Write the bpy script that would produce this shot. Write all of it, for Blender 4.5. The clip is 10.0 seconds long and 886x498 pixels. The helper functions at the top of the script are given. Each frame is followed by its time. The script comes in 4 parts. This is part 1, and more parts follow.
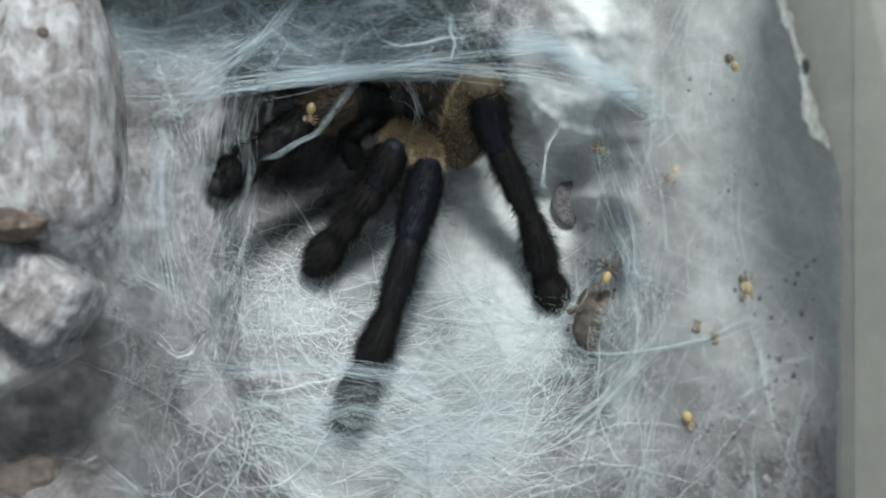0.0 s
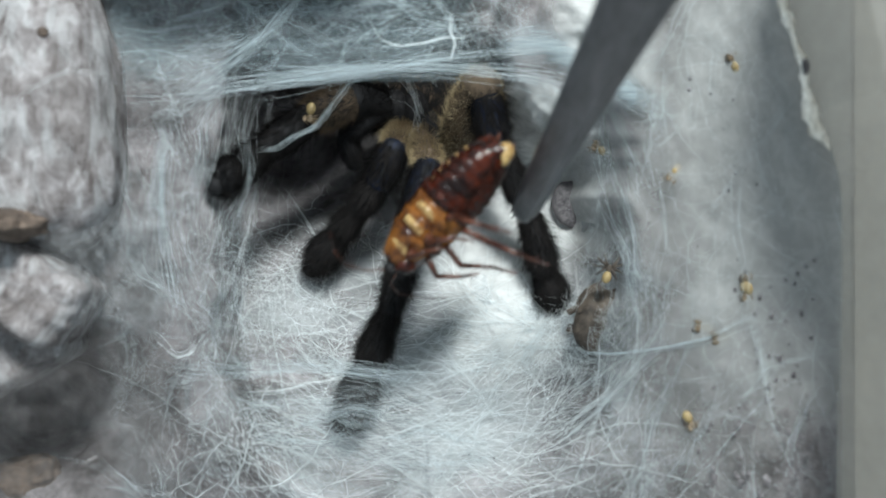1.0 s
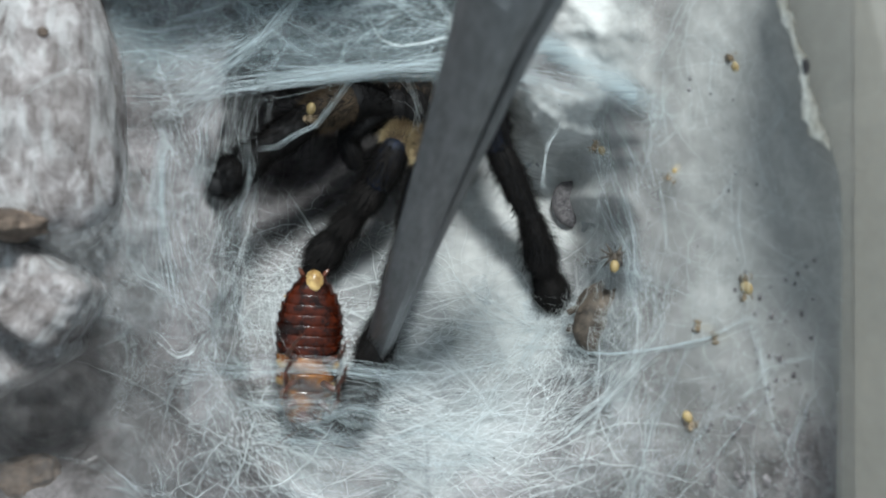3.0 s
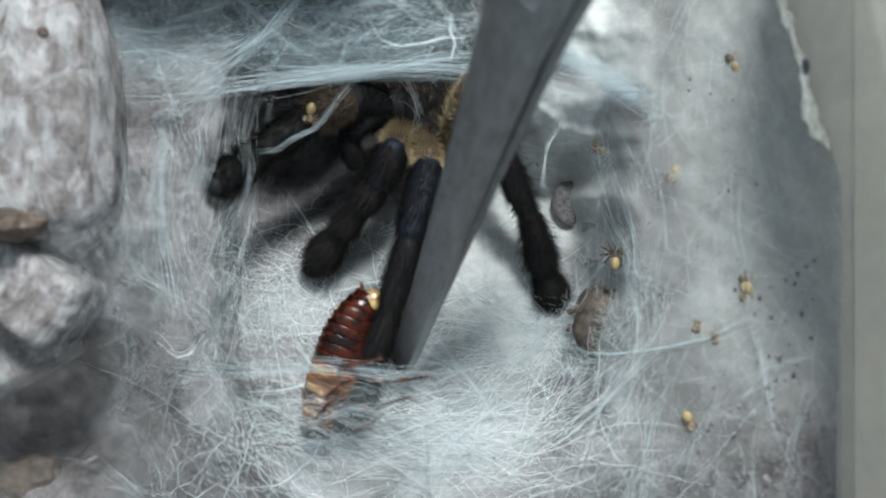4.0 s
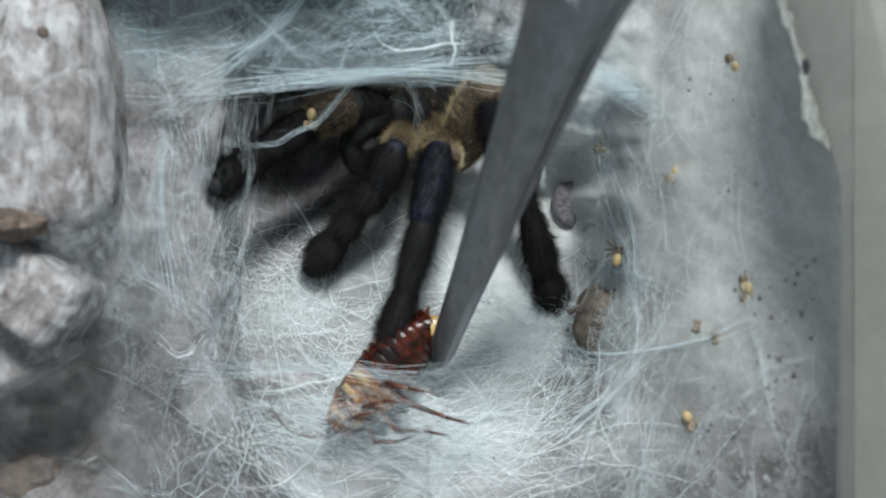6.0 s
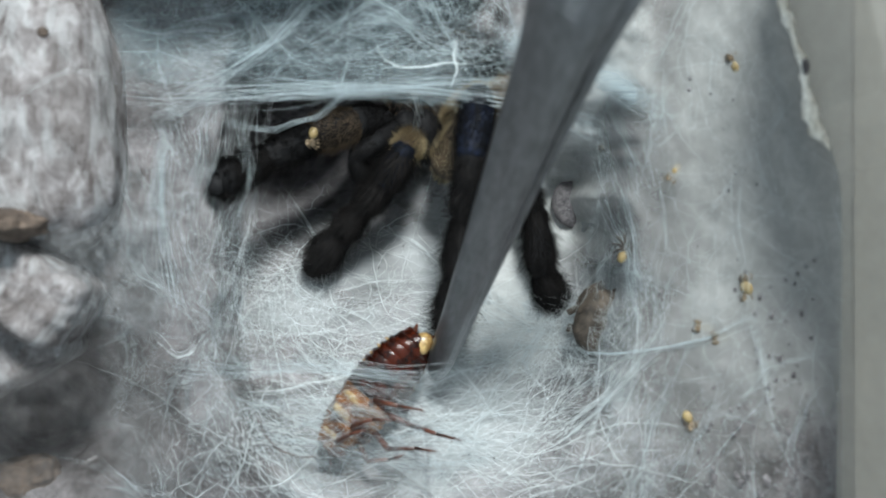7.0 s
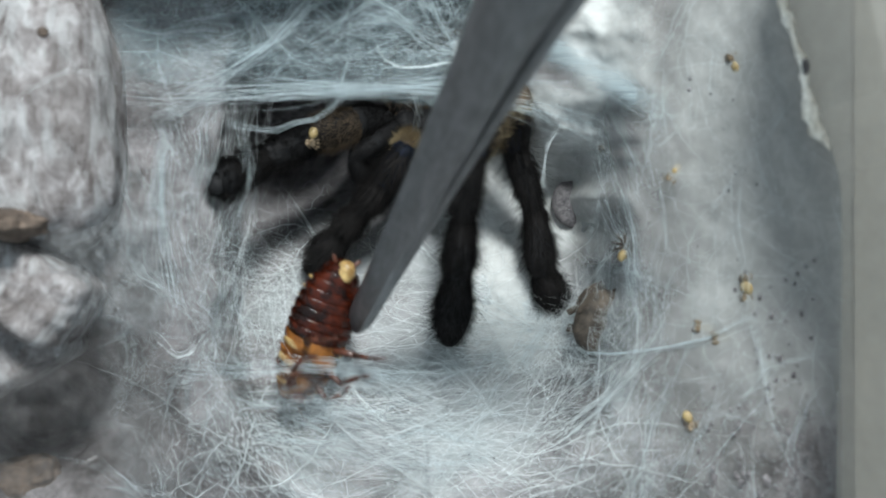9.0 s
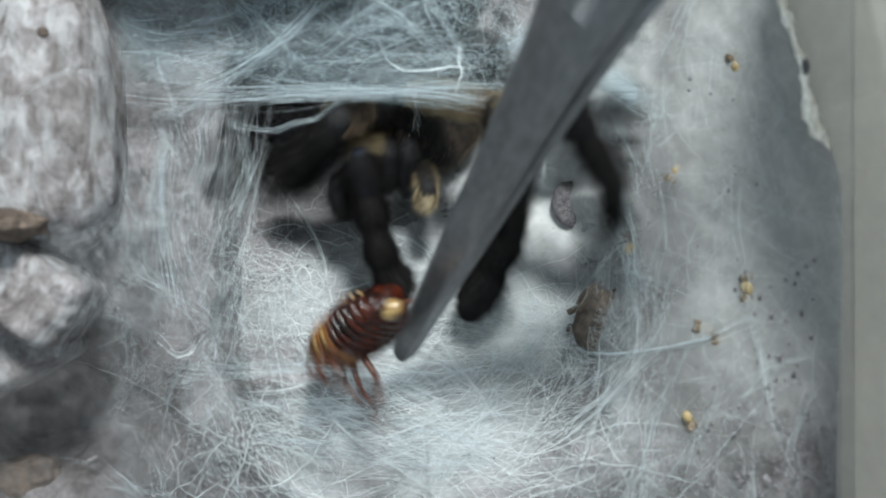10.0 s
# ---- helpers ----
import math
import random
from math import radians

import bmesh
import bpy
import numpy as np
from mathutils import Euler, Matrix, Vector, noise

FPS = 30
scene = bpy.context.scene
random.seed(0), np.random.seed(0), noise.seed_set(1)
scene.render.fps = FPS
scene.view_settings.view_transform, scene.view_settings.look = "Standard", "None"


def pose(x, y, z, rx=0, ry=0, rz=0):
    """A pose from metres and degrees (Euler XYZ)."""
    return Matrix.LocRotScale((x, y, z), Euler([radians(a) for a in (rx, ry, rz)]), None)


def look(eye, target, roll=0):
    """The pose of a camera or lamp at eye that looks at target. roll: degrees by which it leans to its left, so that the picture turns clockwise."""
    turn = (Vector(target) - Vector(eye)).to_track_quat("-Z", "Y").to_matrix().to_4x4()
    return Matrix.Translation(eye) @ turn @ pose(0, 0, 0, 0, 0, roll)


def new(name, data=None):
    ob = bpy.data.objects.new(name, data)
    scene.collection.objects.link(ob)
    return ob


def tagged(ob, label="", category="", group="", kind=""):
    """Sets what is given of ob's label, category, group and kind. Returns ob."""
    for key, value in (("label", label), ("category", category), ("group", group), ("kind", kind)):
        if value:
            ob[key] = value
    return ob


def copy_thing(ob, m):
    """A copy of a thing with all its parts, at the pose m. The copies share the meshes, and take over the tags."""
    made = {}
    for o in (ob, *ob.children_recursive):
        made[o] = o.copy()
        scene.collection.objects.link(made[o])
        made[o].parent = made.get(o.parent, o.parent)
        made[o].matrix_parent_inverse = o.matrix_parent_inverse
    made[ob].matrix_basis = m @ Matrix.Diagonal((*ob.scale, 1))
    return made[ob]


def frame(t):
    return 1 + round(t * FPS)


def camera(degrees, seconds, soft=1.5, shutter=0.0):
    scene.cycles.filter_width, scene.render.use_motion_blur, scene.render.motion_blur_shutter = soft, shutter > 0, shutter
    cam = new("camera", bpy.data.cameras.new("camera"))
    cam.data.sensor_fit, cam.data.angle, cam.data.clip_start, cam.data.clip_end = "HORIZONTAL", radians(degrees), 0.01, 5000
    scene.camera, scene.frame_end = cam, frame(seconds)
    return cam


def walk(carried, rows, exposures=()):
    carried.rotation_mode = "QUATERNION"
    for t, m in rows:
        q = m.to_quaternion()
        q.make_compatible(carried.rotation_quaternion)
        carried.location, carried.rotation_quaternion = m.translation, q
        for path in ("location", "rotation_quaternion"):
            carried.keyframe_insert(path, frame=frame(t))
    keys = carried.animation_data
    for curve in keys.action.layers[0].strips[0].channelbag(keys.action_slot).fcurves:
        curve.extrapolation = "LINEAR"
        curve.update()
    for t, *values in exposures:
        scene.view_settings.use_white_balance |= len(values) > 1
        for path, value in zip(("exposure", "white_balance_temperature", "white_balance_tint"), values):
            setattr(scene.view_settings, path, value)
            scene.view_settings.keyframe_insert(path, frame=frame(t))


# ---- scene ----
# Macro view into a silk burrow. Plan grid: x to the right, y towards the viewer's feet,
# 13 grid units to the millimetre at rim level; heights in millimetres from the rim plane.
UNIT = 0.0765
EYE = 230.0
cam = camera(2 * math.degrees(math.atan(784 * UNIT / EYE)), 10.0, soft=1.9, shutter=0.5)
cam.data.dof.use_dof = True
cam.data.dof.focus_distance = 0.2425
cam.data.dof.aperture_fstop = 16.0
walk(cam, [(0, pose(0, 0, EYE * 0.001)), (10, pose(0, 0, EYE * 0.001))], exposures=[(0, 0.0), (10, 0.0)])

# ---- light: one lamp high behind the burrow, pale room all round ----
world = bpy.data.worlds.new("room_light")
scene.world = world
world.use_nodes = True
world.node_tree.nodes["Background"].inputs[0].default_value = (0.75, 0.925, 1.02, 1)
world.node_tree.nodes["Background"].inputs[1].default_value = 0.62
sun = new("key_light", bpy.data.lights.new("key_light", "SUN"))
sun.data.energy = 5.7
sun.data.angle = radians(10)
sun.data.color = (0.935, 1.0, 0.995)
sun.matrix_world = look((0.042, 0.225, 0.30), (0, 0, 0))


# ---- materials ----
def material(name, rough=0.6, metal=0.0):
    m = bpy.data.materials.new(name)
    m.use_nodes = True
    b = m.node_tree.nodes["Principled BSDF"]
    b.inputs["Roughness"].default_value = rough
    b.inputs["Metallic"].default_value = metal
    return m, m.node_tree.nodes, m.node_tree.links, b


def texture(n, l, scale, detail=4, rough=0.6, stretch=(1, 1, 1), turn=0.0, distort=0.0):
    co = n.new("ShaderNodeTexCoord")
    mp = n.new("ShaderNodeMapping")
    mp.inputs["Scale"].default_value = stretch
    mp.inputs["Rotation"].default_value = (0, 0, radians(turn))
    t = n.new("ShaderNodeTexNoise")
    t.inputs["Scale"].default_value = scale
    t.inputs["Detail"].default_value = detail
    t.inputs["Roughness"].default_value = rough
    t.inputs["Distortion"].default_value = distort
    l.new(co.outputs["Object"], mp.inputs["Vector"])
    l.new(mp.outputs["Vector"], t.inputs["Vector"])
    return t.outputs["Fac"]


def ramp(n, l, fac, stops):
    r = n.new("ShaderNodeValToRGB")
    while len(r.color_ramp.elements) < len(stops):
        r.color_ramp.elements.new(0.5)
    for e, (p, c) in zip(r.color_ramp.elements, stops):
        e.position = p
        e.color = (*c, 1) if len(c) == 3 else c
    l.new(fac, r.inputs["Fac"])
    return r.outputs["Color"]


def mixed(n, l, fac, a, b, how="MIX"):
    m = n.new("ShaderNodeMix")
    m.data_type = "RGBA"
    m.blend_type = how
    for sock, v in ((m.inputs["Factor"], fac), (m.inputs["A"], a), (m.inputs["B"], b)):
        if isinstance(v, (int, float)):
            sock.default_value = v
        elif isinstance(v, tuple):
            sock.default_value = (*v, 1)
        else:
            l.new(v, sock)
    return m.outputs["Result"]


def bump(n, l, b, fac, strength, dist):
    u = n.new("ShaderNodeBump")
    u.inputs["Strength"].default_value = strength
    u.inputs["Distance"].default_value = dist
    l.new(fac, u.inputs["Height"])
    l.new(u.outputs["Normal"], b.inputs["Normal"])


def two_tone(name, dark, light, scale, rough, relief=0.4, depth=0.0003, fine=4.0, lo=0.35, hi=0.65, stretch=(1, 1, 1), spec=0.5, metal=0.0):
    m, n, l, b = material(name, rough, metal)
    big = texture(n, l, scale, 5, 0.65, stretch)
    small = texture(n, l, scale * fine, 4, 0.7, stretch)
    c = ramp(n, l, big, [(lo, dark), (hi, light)])
    s = ramp(n, l, small, [(0.3, (0.62, 0.62, 0.62)), (0.7, (1.25, 1.25, 1.25))])
    l.new(mixed(n, l, 0.8, c, s, "MULTIPLY"), b.inputs["Base Color"])
    b.inputs["Specular IOR Level"].default_value = spec
    bump(n, l, b, small, relief, depth)
    return m


def silk_sheet(name, cover_lo, cover_hi, scale, stretch=(1, 1, 1), turn=0.0, tint=(0.74, 0.79, 0.81), weave=0.3):
    """A see-through felt of fine threads: more or less of it bare, by a stretched cloudiness."""
    m, n, l, b = material(name, 0.75)
    b.inputs["Base Color"].default_value = (*tint, 1)
    b.inputs["Specular IOR Level"].default_value = 0.2
    cloud = texture(n, l, scale, 6, 0.62, stretch, turn, 0.6)
    fibre = texture(n, l, scale * 7, 3, 0.6, (stretch[0] ** 2 * 0.8, stretch[1] ** 2 * 1.2, 1), turn + 8, 0.5)
    cover = ramp(n, l, cloud, [(0.3, (cover_lo,) * 3), (0.72, (cover_hi,) * 3)])
    thread = ramp(n, l, fibre, [(0.40, (1.0 - weave,) * 3), (0.64, (1.0 + 0.6 * weave,) * 3)])
    at_n = n.new("ShaderNodeAttribute")
    at_n.attribute_name = "cover"
    alpha = mixed(n, l, 1.0, mixed(n, l, 1.0, cover, thread, "MULTIPLY"), at_n.outputs["Color"], "MULTIPLY")
    tr, tl, ms, out = n.new("ShaderNodeBsdfTransparent"), n.new("ShaderNodeBsdfTranslucent"), n.new("ShaderNodeMixShader"), n["Material Output"]
    tl.inputs["Color"].default_value = (*tint, 1)
    half = n.new("ShaderNodeMixShader")
    half.inputs[0].default_value = 0.4
    l.new(b.outputs[0], half.inputs[1])
    l.new(tl.outputs[0], half.inputs[2])
    l.new(alpha, ms.inputs[0])
    l.new(tr.outputs[0], ms.inputs[1])
    l.new(half.outputs[0], ms.inputs[2])
    l.new(ms.outputs[0], out.inputs["Surface"])
    bump(n, l, b, fibre, 0.15, 0.0001)
    return m


def silk_thread(name, tint, rough=0.45):
    m, n, l, b = material(name, rough)
    b.inputs["Base Color"].default_value = (*tint, 1)
    tl, ms = n.new("ShaderNodeBsdfTranslucent"), n.new("ShaderNodeMixShader")
    tl.inputs["Color"].default_value = (*tint, 1)
    ms.inputs[0].default_value = 0.35
    l.new(b.outputs[0], ms.inputs[1])
    l.new(tl.outputs[0], ms.inputs[2])
    l.new(ms.outputs[0], n["Material Output"].inputs["Surface"])
    return m


SOIL = two_tone("coir_soil", (0.055, 0.046, 0.045), (0.235, 0.212, 0.217), 130, 0.95, 0.8, 0.0005, 9.0, 0.38, 0.62)


def bark_material():
    """Cork bark: mauve-grey, blotched dark, filmed over with pale streaks."""
    m, n, l, b = material("pale_bark", 0.85)
    patches = texture(n, l, 75, 5, 0.62, (1, 0.8, 1), 30, 0.9)
    blotch = texture(n, l, 330, 7, 0.72, (1, 0.8, 1), 0, 0.5)
    grain = texture(n, l, 620, 6, 0.7, (1, 0.5, 1), 40, 1.0)
    film = texture(n, l, 120, 6, 0.6, (1.5, 0.6, 1), 15, 1.6)
    c = ramp(n, l, blotch, [(0.36, (0.11, 0.094, 0.091)), (0.48, (0.22, 0.204, 0.205)), (0.62, (0.35, 0.337, 0.342))])
    worn = ramp(n, l, patches, [(0.38, (0.60, 0.56, 0.54)), (0.58, (1.12, 1.12, 1.13))])
    c = mixed(n, l, 0.85, c, worn, "MULTIPLY")
    c = mixed(n, l, 0.8, c, ramp(n, l, grain, [(0.34, (0.55, 0.50, 0.48)), (0.66, (1.25, 1.25, 1.25))]), "MULTIPLY")
    f = ramp(n, l, film, [(0.46, (0.0, 0.0, 0.0)), (0.57, (0.5, 0.5, 0.5)), (0.61, (0.25, 0.25, 0.25)), (0.70, (0.65, 0.65, 0.65))])
    l.new(mixed(n, l, f, c, (0.45, 0.455, 0.462)), b.inputs["Base Color"])
    add = n.new("ShaderNodeMath")
    add.operation = "ADD"
    l.new(blotch, add.inputs[0])
    l.new(grain, add.inputs[1])
    bump(n, l, b, add.outputs[0], 0.45, 0.0004)
    return m


BARK = bark_material()
RUST = two_tone("brown_bark", (0.045, 0.032, 0.026), (0.19, 0.14, 0.11), 160, 0.9, 0.8, 0.0005)
FELT = silk_sheet("floor_felt", 0.45, 1.0, 60, (0.7, 1.3, 1), 10, (0.84, 0.88, 0.895), 0.12)
VEIL = silk_sheet("veil_felt", 0.02, 0.29, 150, (0.45, 1.8, 1), 14, (0.74, 0.79, 0.81), 0.4)
CANOPY = silk_sheet("canopy_felt", 0.08, 0.46, 55, (0.5, 1.6, 1), 6, (0.55, 0.68, 0.73))
SIDE = silk_sheet("side_felt", 0.72, 1.0, 90, (1.12, 0.85, 1), 24, (0.535, 0.535, 0.525), 0.10)
# whiter than the floor felt, to put the lit ledge's brightness into colour
PAD = silk_sheet("pad_felt", 0.62, 1.0, 70, (0.9, 1.1, 1), 20, (0.90, 0.905, 0.89), 0.12)
# much darker tint than the other felts
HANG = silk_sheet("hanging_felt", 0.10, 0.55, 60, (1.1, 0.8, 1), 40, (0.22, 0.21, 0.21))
BANK = silk_sheet("bank_felt", 0.08, 0.46, 120, (1.2, 0.8, 1), -8, (0.40, 0.415, 0.425), 0.5)
THREAD = silk_thread("bright_silk", (0.90, 0.94, 0.95))
THREAD_BLUE = silk_thread("blueish_silk", (0.76, 0.84, 0.87))
PLASTIC = two_tone("cloudy_plastic", (0.33, 0.318, 0.295), (0.43, 0.415, 0.385), 70, 0.25, 0.1, 0.0001, 6, stretch=(1, 1, 0.3))
glow = PLASTIC.node_tree.nodes.new("ShaderNodeBsdfTranslucent")
glow.inputs["Color"].default_value = (0.60, 0.575, 0.53, 1)
blend = PLASTIC.node_tree.nodes.new("ShaderNodeMixShader")
blend.inputs[0].default_value = 0.6
PLASTIC.node_tree.links.new(PLASTIC.node_tree.nodes["Principled BSDF"].outputs[0], blend.inputs[1])
PLASTIC.node_tree.links.new(glow.outputs[0], blend.inputs[2])
clear = PLASTIC.node_tree.nodes.new("ShaderNodeBsdfTransparent")
cloudy = PLASTIC.node_tree.nodes.new("ShaderNodeMixShader")
cloudy.inputs[0].default_value = 0.76
PLASTIC.node_tree.links.new(clear.outputs[0], cloudy.inputs[1])
PLASTIC.node_tree.links.new(blend.outputs[0], cloudy.inputs[2])
PLASTIC.node_tree.links.new(cloudy.outputs[0], PLASTIC.node_tree.nodes["Material Output"].inputs["Surface"])
TABLE = two_tone("table_board", (0.25, 0.20, 0.15), (0.36, 0.29, 0.22), 6, 0.5)
BLACK = two_tone("black_cuticle", (0.008, 0.008, 0.009), (0.020, 0.019, 0.020), 500, 0.7, 0.5, 0.0002, 5, spec=0.2)
BLUE = two_tone("blue_cuticle", (0.004, 0.005, 0.008), (0.011, 0.017, 0.040), 260, 0.60, 0.5, 0.0002, 5, 0.42, 0.70, (4, 4, 0.5), 0.2)
BROWN = two_tone("brown_fur", (0.06, 0.041, 0.026), (0.16, 0.11, 0.068), 420, 0.8, 0.8, 0.0003, 6)
HAIR = two_tone("dark_setae", (0.0045, 0.004, 0.004), (0.015, 0.013, 0.0125), 300, 0.75, 0, spec=0.12)
GOLD = two_tone("golden_setae", (0.18, 0.125, 0.06), (0.60, 0.48, 0.30), 300, 0.5, 0)
STEEL = two_tone("brushed_steel", (0.19, 0.196, 0.207), (0.245, 0.252, 0.264), 45, 0.30, 0.05, 0.00003, 12, 0.2, 0.8, (1.5, 0.5, 1.5), 0.5, 0.8)
CHITIN = two_tone("red_chitin", (0.008, 0.0022, 0.0014), (0.058, 0.0095, 0.003), 420, 0.24, 0.4, 0.0002, 3, 0.42, 0.60, spec=0.35)
AMBER = two_tone("amber_chitin", (0.035, 0.009, 0.003), (0.27, 0.10, 0.02), 330, 0.22, 0.2, 0.0002, 3, 0.42, 0.62, spec=0.4)
CREAM = two_tone("cream_chitin", (0.14, 0.06, 0.015), (0.52, 0.36, 0.15), 520, 0.3, 0.2, 0.0001, 3)
LIMB = two_tone("limb_chitin", (0.03, 0.009, 0.006), (0.11, 0.034, 0.017), 500, 0.3, 0.2, 0.0001)
PALE = two_tone("spiderling_cream", (0.24, 0.165, 0.07), (0.40, 0.30, 0.14), 900, 0.5, 0.2, 0.0001)
DUSK = two_tone("spiderling_grey", (0.09, 0.065, 0.04), (0.25, 0.18, 0.11), 900, 0.6, 0.2, 0.0001)
SPECK = two_tone("dark_frass", (0.06, 0.055, 0.06), (0.18, 0.165, 0.17), 900, 0.8, 0.3, 0.0001)
HUSK = two_tone("brown_husk", (0.025, 0.018, 0.013), (0.12, 0.092, 0.07), 330, 0.7, 0.6, 0.0003)


# ---- building helpers ----
def at(x, y, z):
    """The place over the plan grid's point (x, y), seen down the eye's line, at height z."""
    s = (EYE - z) / EYE
    return Vector(((x - 784) * UNIT * s, (441 - y) * UNIT * s, z)) * 0.001


def at_many(x, y, z):
    s = (EYE - z) / EYE
    return np.stack(((x - 784) * UNIT * s, (441 - y) * UNIT * s, z), -1) * 0.001


def solid(name, verts, faces, mat, smooth=True, parent=None, label=""):
    me = bpy.data.meshes.new(name)
    me.from_pydata([tuple(v) for v in verts], [], [tuple(f) for f in faces])
    me.update()
    if smooth:
        me.shade_smooth()
    me.materials.append(mat)
    ob = new(name, me)
    if parent:
        ob.parent = parent
    if label:
        ob["label"] = label
    return ob


def quads(name, verts, faces, mat):
    """A smooth mesh from arrays of corners and of four-sided faces."""
    me = bpy.data.meshes.new(name)
    n = len(faces)
    me.vertices.add(len(verts))
    me.vertices.foreach_set("co", np.asarray(verts, np.float32).ravel())
    me.loops.add(4 * n)
    me.loops.foreach_set("vertex_index", np.asarray(faces, np.int32).ravel())
    me.polygons.add(n)
    me.polygons.foreach_set("loop_start", np.arange(0, 4 * n, 4, dtype=np.int32))
    me.update(calc_edges=True)
    me.shade_smooth()
    me.materials.append(mat)
    return new(name, me)


def part(name, bm, mat, parent, label="", smooth=True):
    me = bpy.data.meshes.new(name)
    bm.to_mesh(me)
    bm.free()
    if smooth:
        me.shade_smooth()
    me.materials.append(mat)
    ob = new(name, me)
    ob.parent = parent
    if label:
        ob["label"] = label
    return ob


def ease(a, b, x):
    t = np.clip((x - a) / (b - a), 0, 1)
    return t * t * (3 - 2 * t)


FIELDS = {}


def cloud(x, y, size, seed):
    """Smooth random field between -1 and 1 with lumps of the given size."""
    if seed not in FIELDS:
        FIELDS[seed] = np.random.RandomState(seed).rand(64, 64) * 2 - 1
    g = FIELDS[seed]
    u, v = np.asarray(x, float) / size, np.asarray(y, float) / size
    i, j = np.floor(u).astype(int), np.floor(v).astype(int)
    fu, fv = u - i, v - j
    fu, fv = fu * fu * (3 - 2 * fu), fv * fv * (3 - 2 * fv)
    a, b = g[i % 64, j % 64], g[(i + 1) % 64, j % 64]
    c, d = g[i % 64, (j + 1) % 64], g[(i + 1) % 64, (j + 1) % 64]
    return (a * (1 - fu) + b * fu) * (1 - fv) + (c * (1 - fu) + d * fu) * fv


def lumps(x, y, seed, size=90.0, octaves=4):
    return sum(cloud(x, y, size / 2 ** k, seed + k) * 0.5 ** k for k in range(octaves))


def height(x, y):
    """Ground: a bowl whose back runs on as a tunnel under the canopy."""
    x, y = np.asarray(x, float), np.asarray(y, float)
    dx = np.abs(x - 757 + 22 * cloud(y, y, 90, 7) + 10 * cloud(y, y, 37, 8)) / 383
    dy = np.where(y > 470, (y - 470) / 460, (470 - y) / 900)
    r = (dx ** 2.6 + np.abs(dy) ** 2.6) ** (1 / 2.6)
    gentle = (1 - ease(140, 330, y)) * (x > 757)
    inside = (1 - ease(np.where(x > 757, 0.62, 0.84), 1.0, r)) * (1 - gentle) + gentle * (1 - ease(0.50, 1.0, dx)) * (1 - ease(0.8, 1.0, dy))
    floor = np.interp(y, [-300, 50, 250, 400, 550, 680, 900], [-36, -33, -27, -21, -16, -12, -7])
    ledge = 1 - ease(0.62, 1.75, np.sqrt(((x - 992) / 125) ** 2 + ((y - 95) / 145) ** 2) + 0.10 * lumps(x, y, 27, 70))
    floor = floor * (1 - ledge) - 7 * ledge
    cave = np.exp(-((x - 520) / 130) ** 2 - ((y - 260) / 110) ** 2)
    floor = floor - 15 * cave
    outer = 13 * ease(1050, 1530, x) - 4 * ease(780, 1000, y) * (1 - ease(1150, 1400, x))
    outer = outer - 26 * np.exp(-((x - 90) / 140) ** 2 - ((y - 720) / 110) ** 2)
    return outer * (1 - inside) + floor * inside + (1.0 - 0.6 * ease(1100, 1200, x)) * lumps(x, y, 3, 130)


def spaced(pairs):
    return np.concatenate([np.linspace(a, b, n, endpoint=False) for a, b, n in pairs])


def sheet(name, xs, ys, z, mat, thick=None):
    """A cloth of quads over the plan grid; z gives its height, thick how dense its felt is spun."""
    gx, gy = np.meshgrid(xs, ys)
    p = at_many(gx, gy, z(gx, gy)).reshape(-1, 3)
    w, h = len(xs), len(ys)
    i = (np.arange(h - 1)[:, None] * w + np.arange(w - 1)[None]).ravel()
    f = np.stack((i, i + w, i + w + 1, i + 1), -1)
    ob = quads(name, p, f, mat)
    if thick:
        c = np.clip(thick(gx, gy), 0, 1).ravel()
        layer = ob.data.attributes.new("cover", "FLOAT_COLOR", "POINT")
        layer.data.foreach_set("color", np.repeat(c[:, None], 4, 1).ravel().astype(np.float32))
    return ob


def patch(x0, x1, y0, y1, soft=60.0):
    """A felt that thins out raggedly towards the edges of a stretch of the plan."""
    def f(x, y):
        w = 30 * lumps(x, y, 91, 120)
        return ease(x0, x0 + soft, x + w) * (1 - ease(x1 - soft, x1, x + w)) * ease(y0, y0 + soft, y + w) * (1 - ease(y1 - soft, y1, y + w))
    return f


def threads(name, lines, radii, mat):
    """One mesh of thin three-sided threads along the lines, thinning to their ends."""
    vs, fs, base = [], [], 0
    for line, rad in zip(lines, radii):
        line = np.asarray(line)
        n = len(line)
        d = np.gradient(line, axis=0)
        d /= np.linalg.norm(d, axis=1)[:, None] + 1e-12
        a = np.cross(d, (0.3, 0.2, 0.93))
        a /= np.linalg.norm(a, axis=1)[:, None] + 1e-12
        b = np.cross(d, a)
        rr = rad * (0.35 + 0.65 * np.sin(np.linspace(0.05, math.pi - 0.05, n)))[:, None]
        for k in range(3):
            q = 2 * math.pi * k / 3
            vs.append(line + rr * (math.cos(q) * a + math.sin(q) * b))
        i = np.arange(n - 1)
        for k in range(3):
            u, v = base + k * n + i, base + (k + 1) % 3 * n + i
            fs.append(np.stack((u, v, v + 1, u + 1), -1))
        base += 3 * n
    return quads(name, np.concatenate(vs), np.concatenate(fs), mat)


